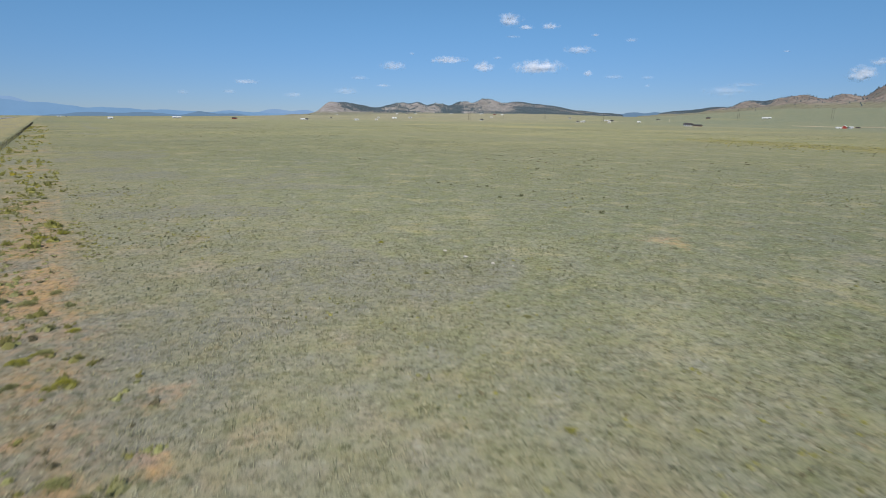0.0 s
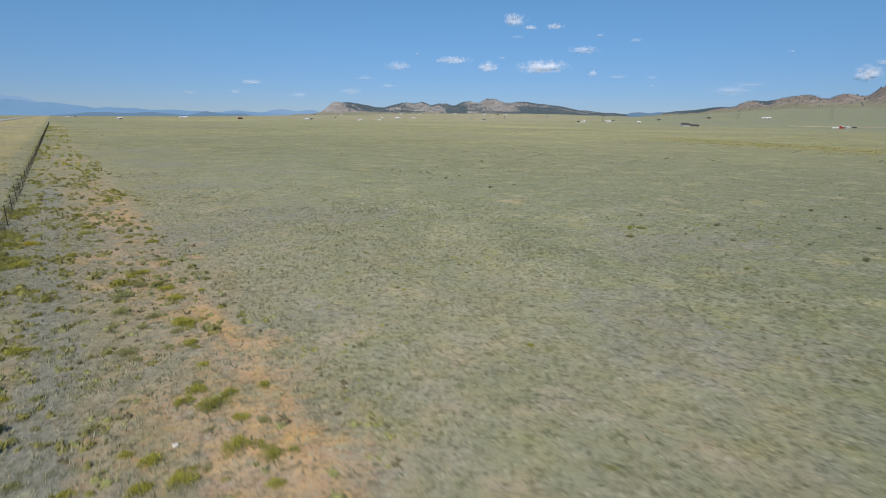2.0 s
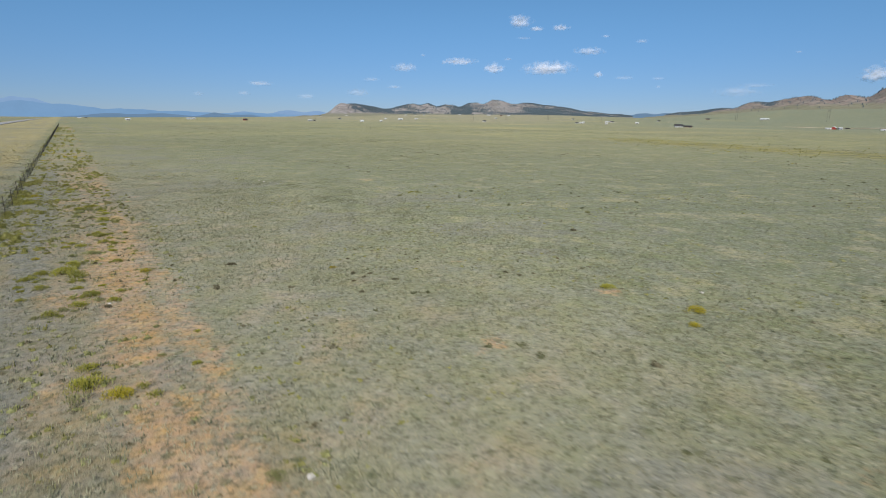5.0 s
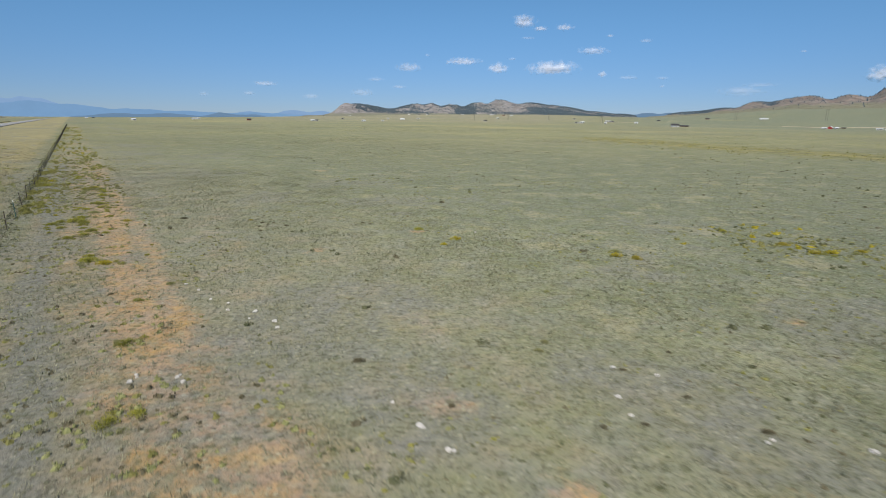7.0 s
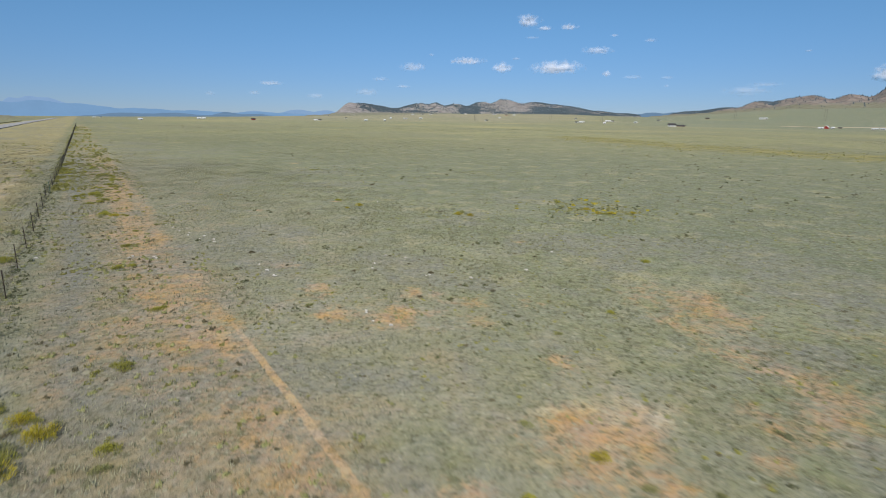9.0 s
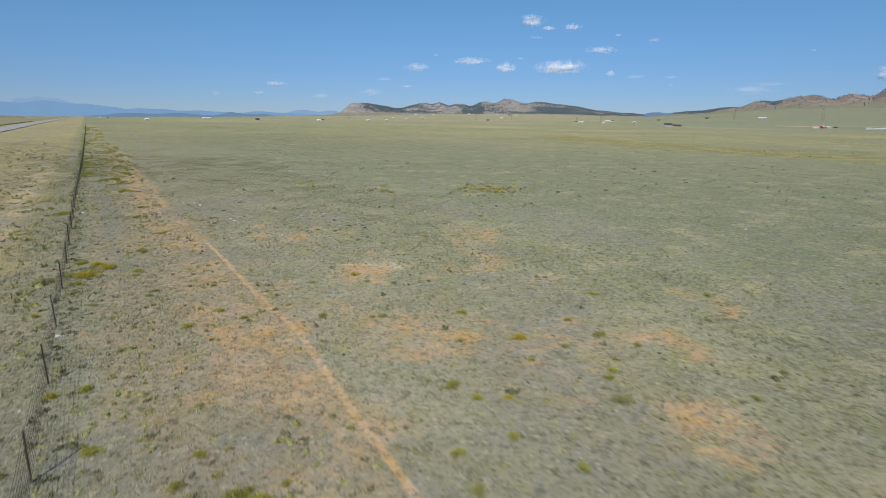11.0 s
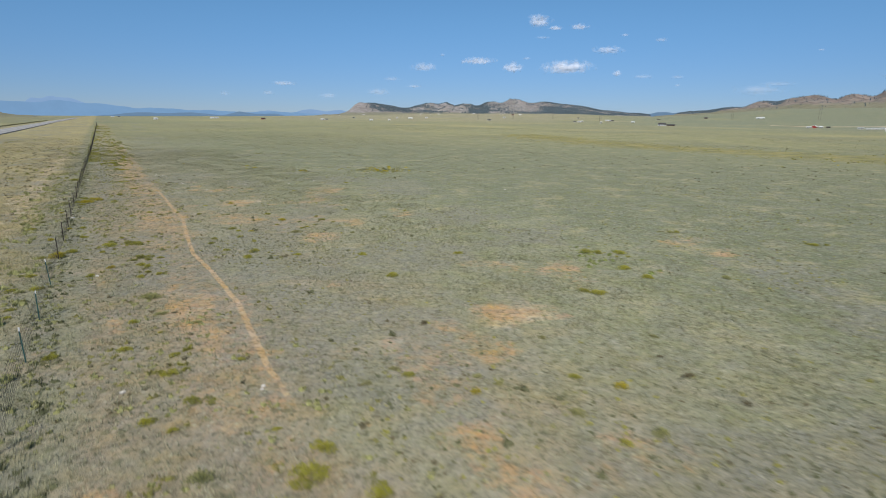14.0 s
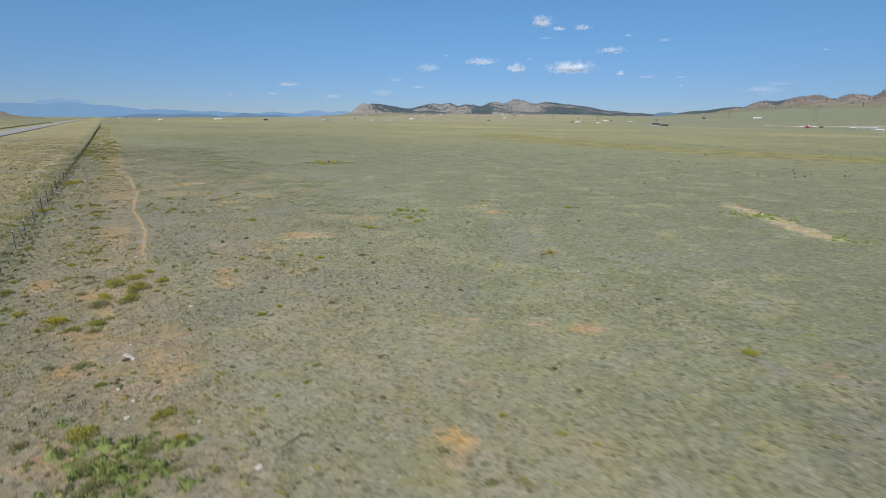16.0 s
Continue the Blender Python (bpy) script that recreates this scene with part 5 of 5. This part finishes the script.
def brush(name, seed, places, mat, label, wide, blades=34):
    """Many low bushes too far to pick apart, each a small heap of blades."""
    rng = np.random.default_rng(seed)
    forms = [np.concatenate([leaf_spray(rng, blades, 1.0, 0.36, 0.24, 0.05 * (34 / blades) ** 0.5), hummock(rng)]) for _ in range(30)]
    all_tris = []
    for s, u in places:
        w, turn = wide * rng.uniform(0.5, 1.4), rng.uniform(0, 2 * math.pi)
        c, d = w * math.cos(turn), w * math.sin(turn)
        x, y = spot(s, u)
        spin = np.array([[c, d, 0], [-d, c, 0], [0, 0, w * rng.uniform(0.75, 1.25)]])
        all_tris.append(forms[rng.integers(30)] @ spin + (x, y, float(lie(x, y)) - 0.03))
    return tagged(triangles(name, np.concatenate(all_tris), mat), label, "shrubs", kind="stuff")


rng2 = np.random.default_rng(12)
strip = [(s, u) for s, u in zip(30 + 330 * rng2.random(900), np.where(rng2.random(900) < 0.5, rng2.normal(1.6, 1.0, 900), rng2.normal(5.8, 1.2, 900))) if -0.3 < u < 8.6 and fbm(s, u * 2, 14, 3) > 0.42]
brush("roadside_brush", 21, strip[::2] + strip[1::4], MAT_OLIVE, "low yellow-green rabbitbrush growing along the fence", 0.6)
brush("roadside_brush", 22, strip[3::8], MAT_GOLD, "low golden rabbitbrush growing along the fence", 0.6)
fence_side = [(s, u) for s, u in zip(rng2.uniform(-8, 34, 230), rng2.normal(1.1, 0.7, 230)) if u > 0.2 and fbm(s, u, 5, 63) > 0.44]
brush("roadside_brush", 41, fence_side, MAT_OLIVE, "low yellow-green rabbitbrush growing beside the fence", 0.5, 160)
verge = [(s, u) for s, u in zip(rng2.uniform(-155, 130, 5000), rng2.uniform(-30, -0.8, 5000)) if fbm(s, u, 7, 9) > 0.5 + 0.12 * smooth((s + 10) / 130)]
brush("verge_brush", 23, verge[::4], MAT_GREY, "grey-green brush on the dry road verge", 0.36, 40)
brush("verge_brush", 29, verge[1::14], MAT_OLIVE, "yellow-green brush on the dry road verge", 0.55, 60)
brush("verge_brush", 30, verge[3::5], MAT_BROWN, "dry brown clumps on the road verge", 0.3, 30)
beside_fence = [(s, u) for s, u in zip(rng2.uniform(-150, 40, 620), rng2.normal(-2.3, 1.0, 620)) if u < -0.6 and fbm(s, u, 6, 15) > 0.5]
brush("verge_brush", 43, beside_fence, MAT_GREY, "grey-green brush along the outer side of the fence", 0.5, 60)
gold_side = [(s, u) for s, u in zip(rng2.uniform(-120, 70, 700), rng2.normal(-9, 4, 700)) if u < -3]
brush("verge_brush", 50, gold_side, MAT_BROWN, "low golden-brown clumps on the sandy verge", 0.34, 40)
# a narrow row of dark low clumps that draws a line beyond the road
far_bank = [(s, u) for s, u in zip(rng2.uniform(-60, 700, 1500), rng2.normal(-51.5, 0.7, 1500))]
brush("verge_brush", 47, far_bank, MAT_DARK, "dark line of low clumps along the bank beyond the road", 0.9, 30)
early = [(s, u) for s, u in zip(rng2.uniform(0, 70, 620), rng2.uniform(1.8, 8.2, 620)) if fbm(s, u, 4, 65) > 0.47]
brush("strip_plants", 44, early[::2], MAT_GREY, "small grey-green clumps on the soil strip beside the fence", 0.4, 70)
brush("strip_plants", 45, early[1::2], MAT_OLIVE, "small yellow-green clumps on the soil strip beside the fence", 0.42, 70)
edge_weeds = [(s, u) for s, u in zip(rng2.uniform(-155, 200, 1500), rng2.normal(0.1, 0.4, 1500))]
brush("fence_weeds", 33, edge_weeds, MAT_GREY, "low grey weeds growing under the fence", 0.24, 16)
low_weeds = [(s, u) for s, u in zip(rng2.uniform(-155, 60, 1100), rng2.normal(0.2, 0.35, 1100))]
brush("fence_weeds", 46, low_weeds, MAT_DARK, "dark low weeds growing under the fence", 0.26, 24)
small = [(s, u) for s, u in zip(rng2.uniform(-152, 40, 5200), rng2.uniform(0.8, 9, 5200)) if fbm(s, u, 3, 19) > 0.45 and abs(u - trail_u(s)) > 0.35]
brush("strip_plants", 34, small[::2], MAT_GREY, "small grey-green plants on bare orange soil", 0.24, 34)
brush("strip_plants", 35, small[1::4], MAT_BROWN, "small dry plants on bare orange soil", 0.22, 34)
brush("strip_plants", 36, small[3::4], MAT_OLIVE, "small yellow-green plants on bare orange soil", 0.24, 34)
open_field = [(s, u) for s, u in zip(rng2.uniform(-155, 60, 30000), 8.5 + 62 * rng2.random(30000) ** 1.4) if fbm(s, u, 9, 29, 4) * (0.8 + 0.3 * (s < -45)) > 0.43]
brush("field_plants", 37, open_field[::3], MAT_GREY, "small grey-green plants among short grass", 0.17, 9)
brush("field_plants", 38, open_field[1::3], MAT_DARK, "small dark plants among short grass", 0.15, 9)
brush("field_plants", 39, open_field[2::6], MAT_OLIVE, "small olive-green plants among short grass", 0.18, 9)
brush("field_plants", 48, open_field[5::6], MAT_BROWN, "small dry plants among short grass", 0.16, 9)
far_clumps = [(s, u) for s, u in zip(rng2.uniform(-150, 420, 15000), rng2.uniform(9, 330, 15000)) if fbm(s, u, 40, 14, 4) > 0.5]
brush("pasture_clumps", 24, far_clumps[::2], MAT_DARK, "small dark sagebrush clumps scattered in the pasture", 0.36)
brush("pasture_clumps", 25, far_clumps[1::4], MAT_BROWN, "small brown clumps scattered in the pasture", 0.32)
streak = [(s, float(draw_u(s)) + d) for s, d in zip(rng2.uniform(-150, 110, 1500), rng2.normal(0, 14, 1500)) if fbm(s, d, 16, 4) > 0.4]
brush("brush_line", 40, streak[::7], MAT_GOLD, "golden bushes along a shallow draw", 0.4)
brush("brush_line", 26, streak, MAT_OLIVE, "long line of olive-green brush along a shallow draw", 0.4)
patch = [(s, u) for s, u in zip(rng2.normal(-44.5, 3.2, 300), rng2.normal(42.0, 2.6, 300))]
brush("brush_patch", 49, patch[60:120], MAT_DARK, "patch of low dark rabbitbrush in the pasture", 0.3)
brush("brush_patch", 27, patch[:60], MAT_OLIVE, "patch of low green rabbitbrush in the pasture", 0.33)
brush("brush_patch", 42, patch[190:], MAT_GREY, "patch of low grey sagebrush in the pasture", 0.28)
brush("brush_patch", 28, patch[120:135], MAT_GOLD, "patch of low golden rabbitbrush in the pasture", 0.45)

weeds = [(s, u) for s, u in zip(rng2.normal(-133.4, 1.0, 60), rng2.normal(5.1, 0.85, 60))]
brush("weed_patch", 51, weeds, MAT_FRESH, "dense patch of tall fresh green weeds beside the trail", 0.42, 120)
bank_weeds = [(s, u) for s, u in zip(rng2.normal(-121.5, 1.4, 40), rng2.normal(57.5, 1.1, 40))] + [(s, u) for s, u in zip(rng2.normal(-130.4, 0.8, 16), rng2.normal(53.2, 0.7, 16))]
brush("weed_patch", 52, bank_weeds, MAT_FRESH, "low green weeds along a pale sandy bank in the pasture", 0.42, 60)
hollow = [(s, u) for s, u in zip(rng2.normal(-103.6, 1.8, 44), rng2.normal(29.0, 1.6, 44))]
brush("weed_patch", 53, hollow, MAT_FRESH, "low green weeds round a bare sandy hollow", 0.32, 60)

# ---- stones ----
def stone(rng):
    bm = bmesh.new()
    bmesh.ops.create_icosphere(bm, subdivisions=2, radius=0.5)
    for v in bm.verts:
        v.co *= 0.75 + 0.45 * noise.noise(v.co * 2.2 + Vector((rng.random() * 50,) * 3))
        v.co.z = v.co.z * 0.6 + 0.12
    return part("stone", bm, MAT_STONE)


stone_rng = random.Random(5)
for s, u in STONES + STONES_MORE:
    ob = stone(stone_rng)
    x, y = spot(s, u)
    size = stone_rng.uniform(0.12, 0.24)
    ob.matrix_world = pose(x, y, float(ground_z(s, u)), 0, 0, stone_rng.uniform(0, 360)) @ Matrix.Diagonal((size * 1.2, size, size, 1))
    tagged(ob, "pale white quartz stone lying in short grass", "stone", "white stones in the grass")

x, y = spot(-72.0, 0.25)
can = thing("can", "crumpled white drinks can lying beside the wire fence", "can")
can.matrix_world = pose(x, y, float(ground_z(-72.0, 0.25)) + 0.035, 0, 0, 35)
bm = bmesh.new()
for a0, a1, r0, r1 in ((-0.06, -0.05, 0.026, 0.033), (-0.05, 0.0, 0.033, 0.03), (0.0, 0.045, 0.03, 0.033), (0.045, 0.055, 0.033, 0.025)):
    rod(bm, (a0, 0, 0), (a1, 0, 0), r0, 14, r1)
part("can_body", bm, MAT_TIP, can)
bm = bmesh.new()
rod(bm, (-0.02, 0, 0), (0.02, 0, 0), 0.034, 14)
part("label_band", bm, plain("blue_print", (0.15, 0.3, 0.5), 0.4, 0.05, 0.1), can, "faded blue printed band")

x, y = spot(-134.46, 9.44)
stick = thing("stick", "dark weathered stick lying on short grass", "stick")
stick.matrix_world = pose(x, y, float(ground_z(-134.46, 9.44)) + 0.03, 0, 0, 55)
bm = bmesh.new()
rod(bm, (-0.4, 0, 0), (0.08, 0.05, 0.03), 0.022, 6, 0.018)
rod(bm, (0.08, 0.05, 0.03), (0.42, -0.02, 0.01), 0.018, 6, 0.01)
rod(bm, (0.08, 0.05, 0.03), (0.26, 0.17, 0.06), 0.012, 5, 0.006)
part("branch", bm, MAT_STEM, stick)

# ---- bunch grass ----
def tufts(count, s0, s1, u0, u1, size, blades, seed, fade):
    """Bunches of short grass blades; fewer on bare soil, none on the trail."""
    rng = np.random.default_rng(seed)
    s, u = rng.uniform(s0, s1, count), rng.uniform(u0, u1, count)
    soil, trail, grit, dry, _, _, lush, _, sand, *_ = cover(s, u)
    x, y = spot(s, u)
    thick = fbm(x, y, 2.2, 77, 3)
    keep = rng.random(count) < (0.3 + 0.9 * thick) * (1 - 0.7 * np.clip(soil * 1.1, 0, 1)) * (1 - 0.6 * sand) * (1 - trail) * (1 - 0.35 * grit) * fade(s, u)
    s, u, x, y, dry, thick = s[keep], u[keep], np.asarray(x)[keep], np.asarray(y)[keep], dry[keep], thick[keep]
    n = len(s)
    z = ground_z(s, u) - 0.01
    high = size * rng.uniform(0.5, 1.3, n) * (0.7 + 0.6 * thick)
    tone, straw = rng.random(n) * (1 - 0.65 * lush[keep]), np.clip(dry * rng.uniform(0.4, 1.0, n) + 0.35 * (rng.random(n) < 0.18), 0, 1)
    tris = []
    for k in range(blades):
        a = 2 * math.pi * k / blades + rng.uniform(-0.9, 0.9, n)
        lean = rng.uniform(0.15, 1.0, n)
        cx, cy = np.cos(a), np.sin(a)
        root = rng.uniform(0.0, 0.5, n) * high
        wide = 0.09 * high
        fx, fy = x + root * cx, y + root * cy
        foot = np.stack([fx, fy, z], -1)
        side = np.stack([-cy * wide, cx * wide, 0 * x], -1)
        tip = np.stack([fx + high * lean * cx, fy + high * lean * cy, z + high * rng.uniform(0.45, 1.0, n)], -1)
        tris.append(np.stack([foot - side, foot + side, tip], 1))
    return np.concatenate(tris), np.tile(tone, blades), np.tile(straw, blades)


def beside(s, u):
    """One along the way where the grass is seen from close by, falling to nothing further off."""
    return smooth((u + 9) / 5) * smooth((36 - u) / 16) * smooth((40 - s) / 30)


flock = [tufts(60000, -150, 150, -22, -0.6, 0.2, 5, 33, lambda s, u: 0.9 * smooth((fbm(s, u, 3.0, 66) - 0.35) / 0.2) * smooth((140 - s) / 120)),
         tufts(440000, -150, 40, -9, 36, 0.12, 4, 31, beside),
         tufts(190000, -160, 170, -30, 130, 0.14, 4, 32, lambda s, u: (1 - 0.8 * beside(s, u)) * smooth((130 - u) / 50) * smooth((170 - s) / 60))]
grass = triangles("bunch_grass", np.concatenate([v[0] for v in flock]), MAT_TUFT, (("tone", np.concatenate([v[1] for v in flock])), ("straw", np.concatenate([v[2] for v in flock]))))
tagged(grass, "short grey-green bunch grass covering the prairie", "grass", kind="stuff")
